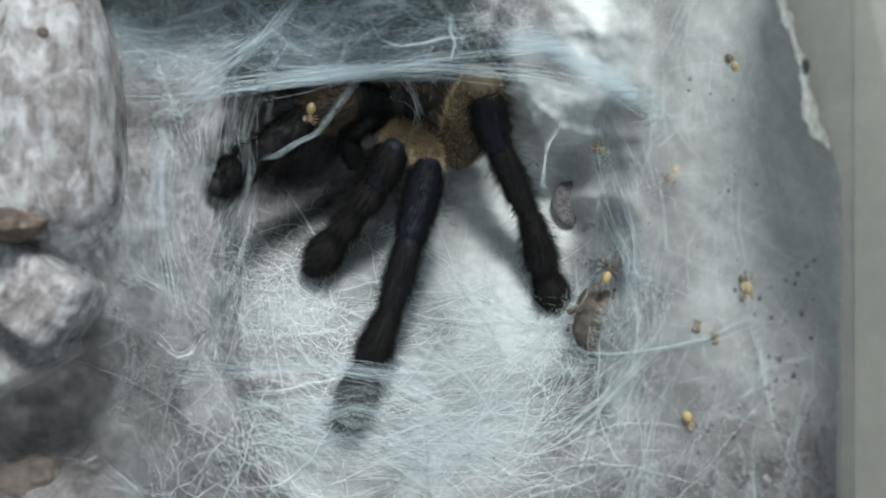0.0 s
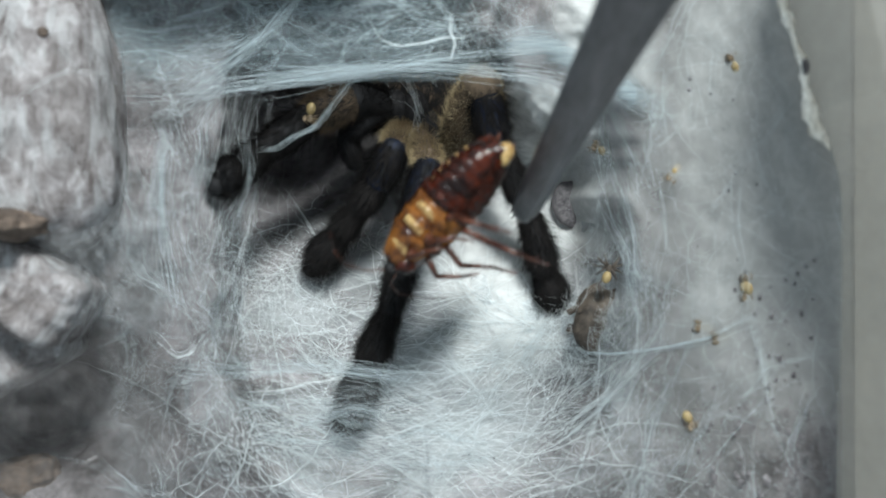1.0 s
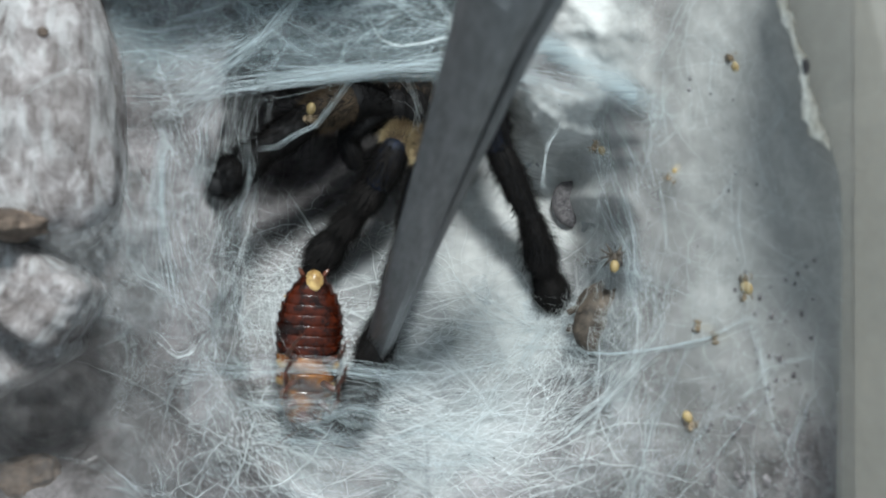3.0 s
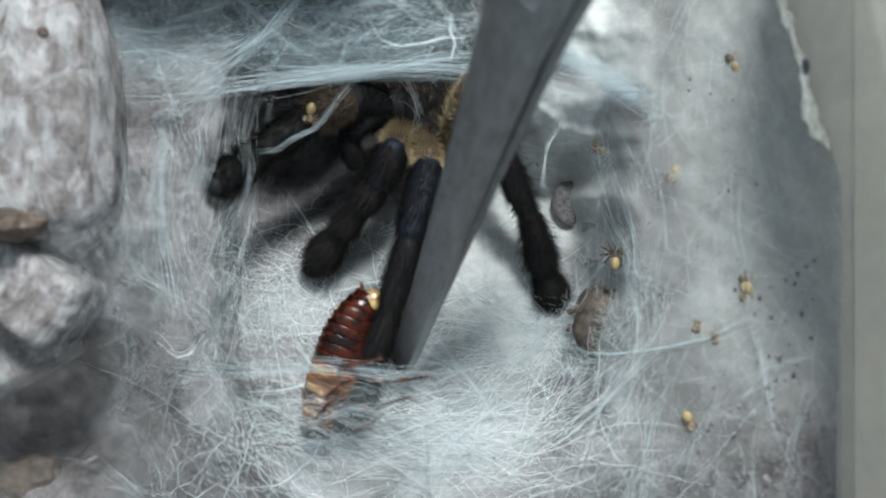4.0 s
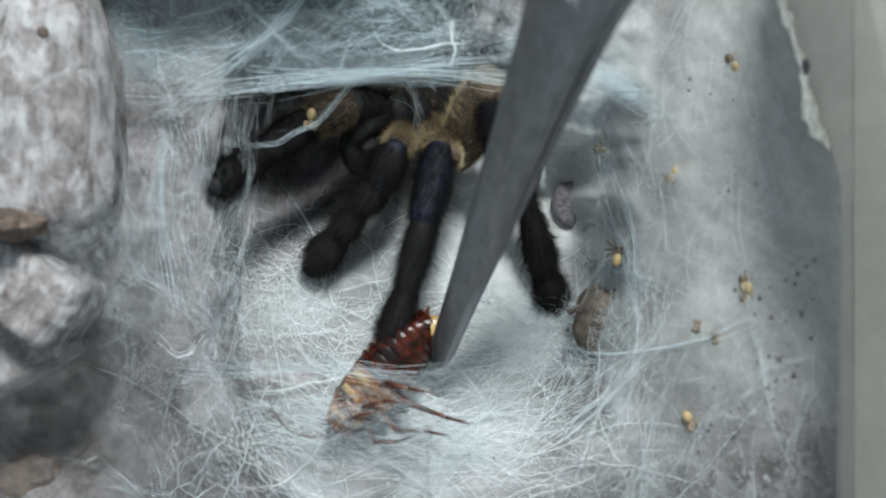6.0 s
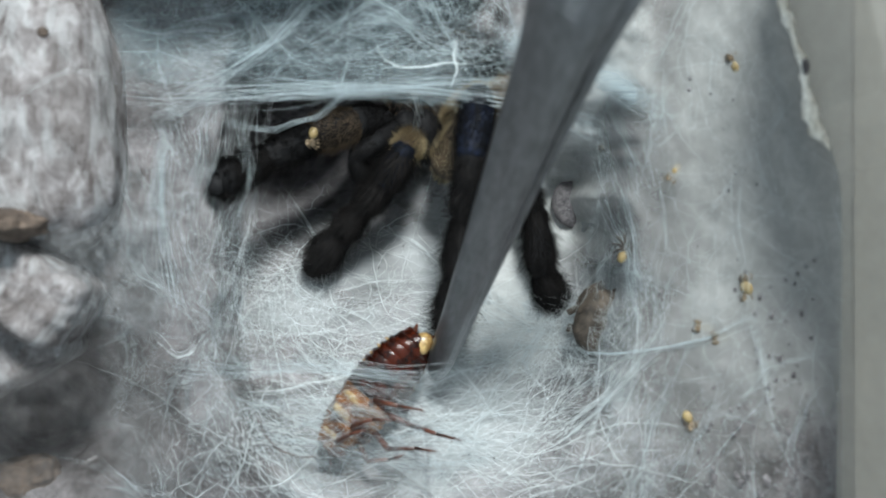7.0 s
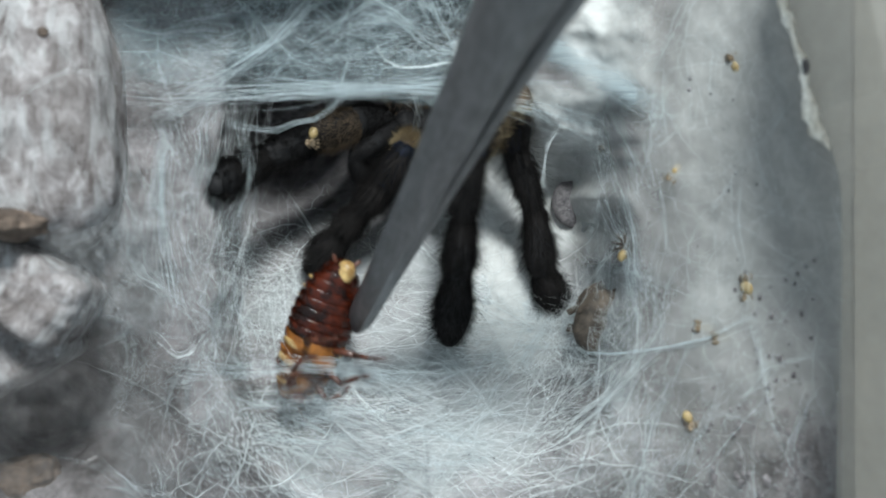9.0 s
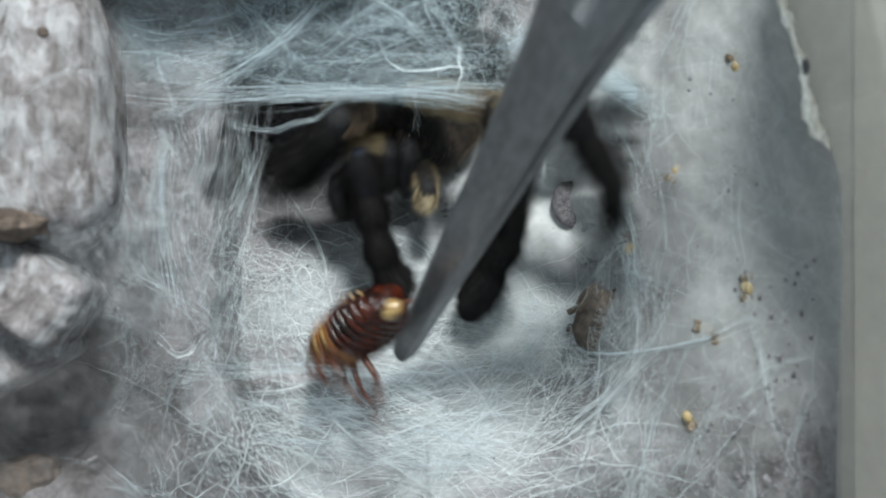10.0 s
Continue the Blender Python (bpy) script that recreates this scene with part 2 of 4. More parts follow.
def wander(rng, x, y, heading, length, curl, z, lift, n=20):
    """A thread that wanders over a surface z from (x, y); lift: how far it stands off."""
    turn = np.cumsum(rng.normal(0, curl * 0.77, n)) + rng.normal(0, curl)
    ang = heading + turn
    step = length / n
    px, py = x + np.cumsum(np.cos(ang)) * step, y + np.cumsum(np.sin(ang)) * step
    arch = np.sin(np.linspace(0, math.pi, n)) * rng.uniform(0.2, 1.0) * lift
    return at_many(px, py, z(px, py) + arch + 0.12)


def strand(points, seed, fray=1, spread=6.0, n=40):
    """A bundle of fray threads that run together through the grid points (x, y, z)."""
    rng = np.random.RandomState(seed)
    p = np.array(points, float)
    s = np.linspace(0, 1, len(p))
    t = np.linspace(0, 1, n)
    base = np.stack([np.interp(t, s, p[:, k]) for k in range(3)], -1)
    for _ in range(2):
        base[1:-1] = (base[:-2] + base[1:-1] * 2 + base[2:]) / 4
    out = []
    for _ in range(fray):
        off = rng.normal(0, spread, 2)[None] * (0.4 + np.abs(np.linspace(-1, 1, n)) ** 1.5)[:, None] * rng.uniform(0.4, 1.6)
        wob = np.cumsum(rng.normal(0, 0.10 * spread + 0.15, (n, 2)), 0)
        wob -= np.linspace(0, 1, n)[:, None] * wob[-1]
        q = base.copy()
        q[:, :2] += off + wob
        q[:, 2] += rng.normal(0, 0.4)
        a, b = sorted(rng.uniform(0, 1, 2)) if fray > 3 and rng.rand() < 0.6 else (0, 1)
        i, j = int(a * (n - 8)), int(b * (n - 8)) + 8
        out.append(at_many(q[i:j, 0], q[i:j, 1], q[i:j, 2]))
    return out


# ---- the container and its ground ----
def slab(name, size, centre, mat, bevel=0.001):
    bm = bmesh.new()
    bmesh.ops.create_cube(bm, size=1)
    bmesh.ops.scale(bm, vec=size, verts=bm.verts)
    bmesh.ops.bevel(bm, geom=bm.edges, offset=bevel, segments=2, affect="EDGES")
    me = bpy.data.meshes.new(name)
    bm.to_mesh(me)
    bm.free()
    me.materials.append(mat)
    ob = new(name, me)
    ob.location = centre
    return tagged(ob, kind="structure")


tagged(slab("table", (0.34, 0.44, 0.03), (-0.04, 0.04, -0.0718), TABLE), "brown wooden table top under the container", "table")
tagged(slab("floor", (0.1936, 0.31, 0.004), (-0.0464, 0.04, -0.0546), PLASTIC), "cloudy plastic floor of the container", "floor")


def ribbed_wall():
    """The container's east wall, with a moulded rib that narrows the floor."""
    bm = bmesh.new()
    plan = [(48.2, -113.0), (48.2, 6.0), (47.8, 9.0), (46.6, 13.5), (45.2, 16.5), (44.3, 20.8), (43.4, 24.3), (42.4, 27.8), (41.2, 32.0), (40.6, 38.0), (41.5, 48.0), (46.5, 58.0), (48.2, 64.0), (48.2, 192.0)]
    ring = [(x * 1.045, y * 1.045, 46 + 3 * float(ease(47.9, 45.5, x))) for x, y in plan]
    loops = []
    for x, y, top in ring:
        loops.append([bm.verts.new((a * 0.001, y * 0.001, z * 0.001)) for a, z in ((x, -52.5), (x, top - 0.8), (x + 0.25, top - 0.2), (x + 0.8, top), (53.4, top), (53.4, -52.5))])
    for a, b in zip(loops, loops[1:]):
        for k in range(6):
            bm.faces.new((a[k], a[(k + 1) % 6], b[(k + 1) % 6], b[k]))
    bm.faces.new(loops[0][::-1])
    bm.faces.new(loops[-1])
    bmesh.ops.recalc_face_normals(bm, faces=bm.faces)
    me = bpy.data.meshes.new("wall_east")
    bm.to_mesh(me)
    bm.free()
    me.materials.append(PLASTIC)
    return new("wall_east", me)


tagged(ribbed_wall(), "cloudy grey plastic container wall with a moulded rib", "wall", kind="structure")
tagged(slab("wall_west", (0.003, 0.31, 0.0905), (-0.1425, 0.04, -0.0072), PLASTIC), "cloudy grey plastic container wall", "wall")
tagged(slab("wall_north", (0.1890, 0.003, 0.0905), (-0.0464, 0.1935, -0.0072), PLASTIC), "cloudy grey plastic container wall", "wall")
tagged(slab("wall_south", (0.1890, 0.003, 0.0905), (-0.0464, -0.1135, -0.0072), PLASTIC), "cloudy grey plastic container wall", "wall")

GX = spaced([(-1000, -60, 20), (-60, 1478, 300), (1478, 1520, 6)])
GY = spaced([(-1480, -60, 30), (-60, 940, 210), (940, 1860, 20)])
tagged(sheet("ground", GX, GY, height, SOIL), "mauve-grey soil and bark litter under a film of silk", "ground", kind="structure")

FX, FY = spaced([(300, 1240, 190)]), spaced([(-160, 960, 220)])


def floor_felt(x, y):
    # tunnel shade painted in: felt thinned to dark soil inside the hollow
    bare = np.exp(-((x - 520) / 160) ** 2 - ((y - 265) / 135) ** 2) * 1.1 + (1 - ease(120, 330, y)) * (1 - ease(790, 900, x)) * 0.7
    dense = 0.31 + 0.72 * np.exp(-((x - 870) / 230) ** 2 - ((y - 595) / 115) ** 2) + 0.25 * np.exp(-((x - 820) / 200) ** 2 - ((y - 780) / 45) ** 2) + 0.24 * lumps(x, y, 37, 110)
    dense = dense + 0.22 * np.exp(-((x - 540) / 110) ** 2 - ((y - 510) / 60) ** 2) - 0.25 * np.exp(-((x - 480) / 90) ** 2 - ((y - 680) / 80) ** 2)
    return patch(375, 1170, -200, 1000, 100)(x, y) * np.clip(1 - bare, 0.06, 1) * np.clip(dense, 0.12, 1)


tagged(sheet("silk_floor", FX, FY, lambda x, y: height(x, y) + 0.7 + 0.5 * lumps(x, y, 40, 50), FELT, floor_felt),
       "white felted silk lining on the floor of the burrow", "spider web", kind="stuff")
tagged(sheet("silk_side", spaced([(1040, 1510, 100)]), spaced([(-80, 980, 170)]), lambda x, y: height(x, y) + 2.6 + 0.35 * lumps(x, y, 50, 160), SIDE, lambda x, y: patch(1040, 2000, -400, 1200, 90)(x, y) * (1 - 0.48 * ease(430, 830, y)) * (0.42 + 0.58 * ease(1120, 1270, x + 40 * lumps(x, y, 34, 90))) * (1 - np.clip(0.95 * np.exp(-((x - 1410) / 120) ** 2 - ((y - 830) / 170) ** 2) * (0.7 + 0.7 * lumps(x, y, 33, 80)), 0, 0.85))),
       "grey silk sheet on the slope beside the container wall", "spider web", kind="stuff")
tagged(sheet("silk_bank", spaced([(150, 470, 70)]), spaced([(-80, 980, 160)]), lambda x, y: np.maximum(height(x, y), -3) + 2.0 + 1.2 * lumps(x, y, 60, 80), BANK, patch(150, 460, -300, 1200, 80)),
       "loose grey silk sheet on the bank by the bark", "spider web", kind="stuff")


# white ledge silk, carried on across the floor as painted brightness
tagged(sheet("silk_pad", spaced([(770, 1200, 100)]), spaced([(-110, 710, 175)]), lambda x, y: height(x, y) + 1.3 + 0.5 * lumps(x, y, 45, 45), PAD,
             lambda x, y: np.maximum(np.maximum(np.maximum(patch(960, 1190, -120, 170, 60)(x, y), patch(870, 1080, 115, 275, 40)(x, y)), 0.95 * patch(770, 1030, 120, 700, 90)(x, y)), 0.7 * patch(900, 1130, 150, 500, 90)(x, y))),
       "white silk on the ledge, spread over the floor to paint it brighter", "spider web", kind="stuff")
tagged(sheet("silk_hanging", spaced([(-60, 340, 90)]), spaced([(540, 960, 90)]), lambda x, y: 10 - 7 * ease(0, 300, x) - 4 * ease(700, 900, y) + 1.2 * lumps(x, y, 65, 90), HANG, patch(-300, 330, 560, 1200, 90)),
       "dark grey silk hung over the gap between bark pieces", "spider web", kind="stuff")

APRON = silk_sheet("apron_felt", 0.18, 0.62, 110, (1.3, 0.7, 1), 30, (0.42, 0.43, 0.44), 0.55)
tagged(sheet("silk_apron", spaced([(60, 340, 80)]), spaced([(300, 720, 100)]), lambda x, y: 15 - 12 * ease(70, 310, x) - 5 * ease(540, 700, y) + 1.2 * lumps(x, y, 66, 80), APRON, patch(70, 330, 345, 610, 70)),
       "grey silk sheet strung from the bark to the bank", "spider web", kind="stuff")


# ---- bark and litter ----
def lump_of_bark(name, centre, size, turn, seed, mat, label, power=2.8, rough=0.09):
    """A rounded, knobbly slab; size is in millimetres."""
    rng = np.random.RandomState(seed)
    bm = bmesh.new()
    bmesh.ops.create_icosphere(bm, subdivisions=5, radius=1)
    off = Vector(rng.rand(3) * 20)
    for v in bm.verts:
        c = v.co
        k = (abs(c.x) ** power + abs(c.y) ** power + abs(c.z) ** power) ** (1 / power)
        c = c / k
        d = 1 + rough * noise.fractal(c * 1.7 + off, 1.1, 2.1, 3) + 0.016 * noise.noise(c * 6 + off) + 0.012 * noise.noise(c * 15 + off) - 0.02 * max(0.0, 0.25 - abs(noise.noise(Vector((c.x * 5, c.y * 2.2, c.z * 3)) + off)))
        v.co = Vector((c.x * size[0] / 2, c.y * size[1] / 2, c.z * size[2] / 2)) * d * 0.001
    me = bpy.data.meshes.new(name)
    bm.to_mesh(me)
    bm.free()
    me.shade_smooth()
    me.materials.append(mat)
    ob = new(name, me)
    ob.matrix_world = Matrix.Translation(at(*centre)) @ pose(0, 0, 0, 0, 0, turn)
    return tagged(ob, label, "bark")


lump_of_bark("bark_piece", (70, 192, 4), (21.5, 38, 29), 5, 5, BARK, "large pale mottled piece of cork bark with rounded edge", 3.0, 0.07)
lump_of_bark("bark_piece", (22, 486, 4), (23, 11, 25), -31, 8, BARK, "pale wedge of bark wrapped in silk", 6.0, 0.05)
lump_of_bark("bark_piece", (6, 626, -1), (20, 10, 22), 28, 12, BARK, "smooth pale piece of bark beside a dark gap", 7.0, 0.05)
# next two slabs are unseen, added to throw shade over canopy and tunnel
lump_of_bark("bark_piece", (430, -225, -2), (46, 20, 52), 3, 23, RUST, "tall brown cork bark slab added out of view to shade canopy and tunnel", 3.5, 0.10)
lump_of_bark("bark_piece", (720, -210, -14), (22, 18, 34), -4, 29, RUST, "brown cork bark slab added out of view to extend the shade", 3.5, 0.10)
lump_of_bark("bark_chip", (28, 396, 9), (10, 4.5, 31), -4, 15, RUST, "rust-brown chip wedged between two bark pieces", 2.5, 0.2)
lump_of_bark("bark_chip", (40, 862, -9), (13, 8, 8), 10, 17, RUST, "brown crumbly bark chip", 2.4, 0.25)
lump_of_bark("bark_piece", (170, 880, -11), (17, 10, 9), 20, 19, BARK, "pale bark piece under loose silk", 2.4, 0.2)


# brown lump set on the bark in place of its dark pinhole
knotty = bpy.data.objects["bark_piece"]
km = bmesh.new()
bmesh.ops.create_icosphere(km, subdivisions=3, radius=1)
for v in km.verts:
    d = 1 + 0.3 * noise.noise(v.co * 2.5)
    v.co = Vector((v.co.x * 0.75, v.co.y * 0.6, v.co.z * 0.5)) * (d * 0.001)
pinhole_lump = part("pinhole_lump", km, RUST, knotty, "small brown lump for the dark pinhole in the bark")
pinhole_lump.matrix_local = knotty.matrix_world.inverted() @ Matrix.Translation(at(75, 57, 17.6))


# ---- silk ----
def silk(name, lines, radii, mat, label):
    return tagged(threads(name, lines, radii, mat), label, "spider web", kind="stuff")


def scatter(count, seed, place, heading, length, curl, lift, surface=height, rad=(0.018, 0.05)):
    rng = np.random.RandomState(seed)
    lines, radii = [], []
    while len(lines) < count:
        x, y = place(rng)
        lines.append(wander(rng, x, y, heading(rng, x, y), length * rng.uniform(0.4, 1.5), curl, surface, lift))
        radii.append(0.001 * rng.uniform(*rad) * (2.0 if rng.rand() < 0.06 else 1.0))
    return lines, radii


def skeins(count, seed, place, heading, length, curl, surface, lift, fray=(5, 14), spread=5.0, rad=(0.008, 0.022)):
    """Wisps: threads that run together along a wandering path and part at its ends."""
    rng = np.random.RandomState(seed)
    n, lines, radii = 20, [], []
    u = np.linspace(-1, 1, n)
    for _ in range(count):
        x, y = place(rng)
        ang = heading(rng, x, y) + rng.normal(0, curl) * u + rng.normal(0, curl) * u * u + np.cumsum(rng.normal(0, curl * 0.2, n))
        step = length * rng.uniform(0.5, 1.5) / n
        cx, cy = np.cumsum(np.cos(ang)) * step, np.cumsum(np.sin(ang)) * step
        cx, cy = x + cx - cx[n // 2], y + cy - cy[n // 2]
        rise = rng.uniform(0, 1) * lift
        for _ in range(rng.randint(*fray)):
            o = rng.normal(0, spread, (3, 2))
            px = cx + 0.3 * o[0, 0] + o[1, 0] * u + o[2, 0] * u * u
            py = cy + 0.3 * o[0, 1] + o[1, 1] * u + o[2, 1] * u * u
            a, b = rng.randint(0, 7), n - rng.randint(0, 7)
            wob = np.cumsum(rng.normal(0, 0.09 * spread, (2, n)), 1)
            wob -= u * 0.5 * wob[:, -1:]
            px, py = px + wob[0], py + wob[1]
            z = surface(px, py) + 0.2 + rise * (1 - u * u) * rng.uniform(0.7, 1.2)
            lines.append(at_many(px, py, z)[a:b])
            radii.append(0.001 * rng.uniform(*rad) * (2.2 if rng.rand() < 0.08 else 1.0))
    return lines, radii


def both(*pairs):
    return sum((p[0] for p in pairs), []), sum((p[1] for p in pairs), [])


def fibres(count, seed, place, heading, length, wave, surface, lift, rad, forks=2):
    """Curled threads that fork: each runs in long waves with small kinks, thinner threads leave it at a slant."""
    rng = np.random.RandomState(seed)
    n, lines, radii = 30, [], []
    u = np.linspace(0, 1, n)

    def run(x, y, way, reach_, m):
        t = u[:m] if m < n else u
        bend = wave * (rng.normal() * np.sin(2 * math.pi * (t * rng.uniform(0.4, 1.0) + rng.rand())) + 0.5 * rng.normal() * np.sin(2 * math.pi * (t * rng.uniform(1.5, 3.5) + rng.rand())))
        ang = way + bend - bend[0] + np.cumsum(rng.normal(0, wave * 0.14, m)) + rng.normal(0, wave * 0.25, m)
        step = reach_ / m
        return x + np.cumsum(np.cos(ang)) * step, y + np.cumsum(np.sin(ang)) * step, ang

    for _ in range(count):
        x, y = place(rng)
        way = heading(rng, x, y)
        long_ = length * rng.uniform(0.4, 1.5)
        r = 0.001 * rad[0] * (rad[1] / rad[0]) ** rng.beta(1.2, 2.2)
        up = rng.uniform(0, 1) * lift
        px, py, ang = run(x - math.cos(way) * long_ / 2, y - math.sin(way) * long_ / 2, way, long_, n)
        lines.append(at_many(px, py, surface(px, py) + 0.15 + up * np.sin(math.pi * u)))
        radii.append(r)
        for _ in range(rng.randint(0, forks + 1)):
            i = rng.randint(3, n - 6)
            m = rng.randint(10, 20)
            qx, qy, _ = run(px[i], py[i], ang[i] + rng.choice([-1, 1]) * rng.uniform(0.15, 0.7), long_ * m / n * rng.uniform(0.5, 1.0), m)
            z0 = surface(px[i:i + 1], py[i:i + 1])[0] + 0.15 + up * math.sin(math.pi * u[i])
            zz = surface(qx, qy) + 0.15 + 0.3 * lift * rng.rand()
            fade = np.linspace(0, 1, m)
            lines.append(at_many(qx, qy, z0 * (1 - fade) + zz * fade))
            radii.append(r * rng.uniform(0.45, 0.8))
    return lines, radii


def blob(*spots):
    """Places strewn round several spots: x, y, spread in x and in y, share."""
    share = np.cumsum([q[4] for q in spots])

    def f(r):
        q = spots[int(np.searchsorted(share, r.rand() * share[-1]))]
        return r.normal(q[0], q[2]), r.normal(q[1], q[3])
    return f


def bowl_place(r):
    while True:
        x, y = r.uniform(400, 1140), r.uniform(330, 940)
        if ((x - 770) / 380) ** 2 + ((y - 560) / 400) ** 2 < 1 and r.rand() < 0.07 + 0.93 * math.exp(-((y - 690) / 130) ** 2):
            return x, y


def ring_heading(r, x, y):
    """Along the bowl's round, either way."""
    return math.atan2((x - 770) * 0.9, -(y - 330)) + r.normal(0, 0.4) + r.choice([0, math.pi])


def from_husk(r, x, y):
    """Away from the husk, to which most of the floor's threads are tied."""
    return math.atan2(y - 575, x - 1020) + r.normal(0, 0.35)


def on_floor(x, y):
    return height(x, y) + 1.0


silk("floor_threads", *both(fibres(90, 1, bowl_place, ring_heading, 420, 0.30, on_floor, 1.0, (0.008, 0.030), 2),
                            skeins(48, 13, bowl_place, ring_heading, 300, 0.45, on_floor, 1.8, (5, 13), 5, (0.006, 0.017))), THREAD,
     "tangle of fine white silk threads over the burrow floor")
silk("floor_threads", *fibres(120, 11, blob((760, 790, 170, 55, 4), (960, 720, 90, 60, 0.9), (1080, 800, 40, 60, 0.5), (640, 700, 120, 50, 1)), ring_heading, 430, 0.42, on_floor, 1.6, (0.016, 0.070), 2), THREAD,
     "coarser bright silk threads sweeping round the burrow floor")
silk("floor_threads", *both(fibres(120, 16, blob((860, 570, 95, 50, 3), (940, 610, 55, 40, 3), (800, 640, 100, 35, 2)), from_husk, 290, 0.42, on_floor, 1.3, (0.014, 0.065), 3),
                            fibres(16, 17, blob((950, 600, 60, 50, 1)), lambda r, x, y: r.uniform(0, 6.3), 110, 0.8, on_floor, 1.5, (0.012, 0.045), 2)), THREAD,
     "dense bright fan of silk spun from the husk")
silk("floor_threads", *both(fibres(130, 12, blob((500, 520, 45, 50, 3), (560, 575, 60, 40, 2), (640, 560, 80, 60, 1)), lambda r, x, y: r.choice([0.45, 0.45, -0.2, 1.9, 2.6]) + r.normal(0, 0.35), 130, 0.7, on_floor, 1.3, (0.013, 0.06), 3),
                            fibres(36, 18, blob((455, 480, 22, 40, 1)), lambda r, x, y: r.uniform(0, 6.3), 60, 1.1, on_floor, 1.2, (0.012, 0.034), 2)), THREAD,
     "curled silk threads bunched against the bank")
silk("floor_threads", *both(fibres(46, 19, blob((470, 800, 40, 50, 1)), lambda r, x, y: 1.05 + r.normal(0, 0.35), 180, 0.5, lambda x, y: np.maximum(height(x, y), -9) + 1.4, 1.5, (0.016, 0.075), 3),
                            fibres(50, 20, blob((1120, 840, 30, 40, 1)), lambda r, x, y: -1.2 + r.normal(0, 0.5), 130, 0.6, on_floor, 1.5, (0.010, 0.034), 3)), THREAD,
     "bright frayed tufts of silk where the floor meets the rim")


def rim_top(x, y):
    return np.maximum(height(x, y), -8) + 1.2


silk("rim_threads", *skeins(52, 2, lambda r: (r.normal(1120, 34), r.uniform(180, 950)), lambda r, x, y: math.pi / 2 + (y - 560) * 0.0008 + r.normal(0, 0.15), 330, 0.25, rim_top, 2.0, (4, 11), 14, (0.004, 0.010)), THREAD_BLUE,
     "upright silk threads along the rim of the burrow")
silk("rim_threads", *skeins(16, 3, lambda r: (r.normal(410, 20), r.uniform(240, 640)), lambda r, x, y: math.pi / 2 - (y - 560) * 0.0008 + r.normal(0, 0.12), 330, 0.2, rim_top, 2.0, (4, 11), 11, (0.005, 0.012)), THREAD,
     "upright silk threads along the rim of the burrow")
silk("slope_threads", *skeins(34, 4, lambda r: (r.uniform(1130, 1420), r.uniform(-30, 910)), lambda r, x, y: math.pi / 2 + r.normal(0, 0.8), 260, 0.4,
     lambda x, y: height(x, y) + 3.2, 1.0, (3, 8), 9, (0.005, 0.011)), THREAD_BLUE, "sparse silk threads over the slope")


silk("slope_threads", *fibres(170, 23, lambda r: (r.uniform(1110, 1440), r.uniform(-20, 900)), lambda r, x, y: r.choice([1.57, 1.57, 0.3, 2.5]) + r.normal(0, 0.4), 230, 0.4, lambda x, y: height(x, y) + 3.2, 1.0, (0.005, 0.020), 2), THREAD_BLUE,
     "fine curled silk threads over the slope")


def bank_top(x, y):
    return np.maximum(height(x, y), -3) + 2.4


silk("bank_threads", *both(skeins(20, 5, lambda r: (r.normal(330, 60), r.uniform(180, 640)), lambda r, x, y: 1.57 - (y - 420) * 0.0012 + r.normal(0, 0.30), 300, 0.7, bank_top, 2.2, (8, 20), 17, (0.004, 0.009)),
                           skeins(26, 14, lambda r: (r.uniform(210, 430), r.uniform(560, 900)), lambda r, x, y: r.uniform(0, 3.1), 220, 0.5, bank_top, 2.5, (4, 10), 12, (0.004, 0.010))), THREAD_BLUE,
     "loose silk wisps over the bank")
silk("bank_threads", *fibres(120, 21, lambda r: (r.uniform(225, 440), r.uniform(130, 900)), lambda r, x, y: r.choice([1.57, 1.57, 0.4, 2.6]) + r.normal(0, 0.4), 150, 0.6, bank_top, 1.6, (0.005, 0.020), 2), THREAD,
     "fine curled silk threads over the bank")


def canopy_height(x, y):
    return 1.5 + 1.2 * lumps(x, y, 70, 160) - 3.0 * ease(900, 1200, x)


PIVOT = (230, 155, 2)
canopy = new("silk_canopy")
canopy.location = at(*PIVOT)
tagged(canopy, "bluish silk canopy spun over the tunnel mouth", "spider web")


def under(ob, parent):
    """Hang a mesh made in place on a thing that stands elsewhere."""
    ob.parent = parent
    ob.data.transform(Matrix.Translation(-parent.location))
    return ob


under(sheet("sheet", spaced([(170, 1180, 140)]), spaced([(-420, 150, 110)]),
            lambda x, y: canopy_height(x, y), CANOPY, lambda x, y: patch(170, 1130, -600, 155, 50)(x, y) * (1 - ease(720, 900, x))), canopy)
DRAPE = silk_sheet("drape_felt", 0.50, 0.92, 80, (0.5, 1.6, 1), -28, (0.40, 0.475, 0.51))
tagged(sheet("silk_drape", spaced([(850, 1260, 70)]), spaced([(0, 300, 60)]), lambda x, y: 1.0 + 2.2 * ease(980, 1120, x) - 3 * (np.abs(y - np.interp(x, [850, 960, 1180, 1300], [85, 78, 200, 240])) / 60) ** 2,
            DRAPE, lambda x, y: np.exp(-((y - np.interp(x, [850, 960, 1180, 1300], [85, 78, 200, 240])) / 30) ** 2) * ease(860, 930, x) * (1 - ease(1130, 1250, x))),
       "bluish silk draped over a hidden leg", "spider web", kind="stuff")
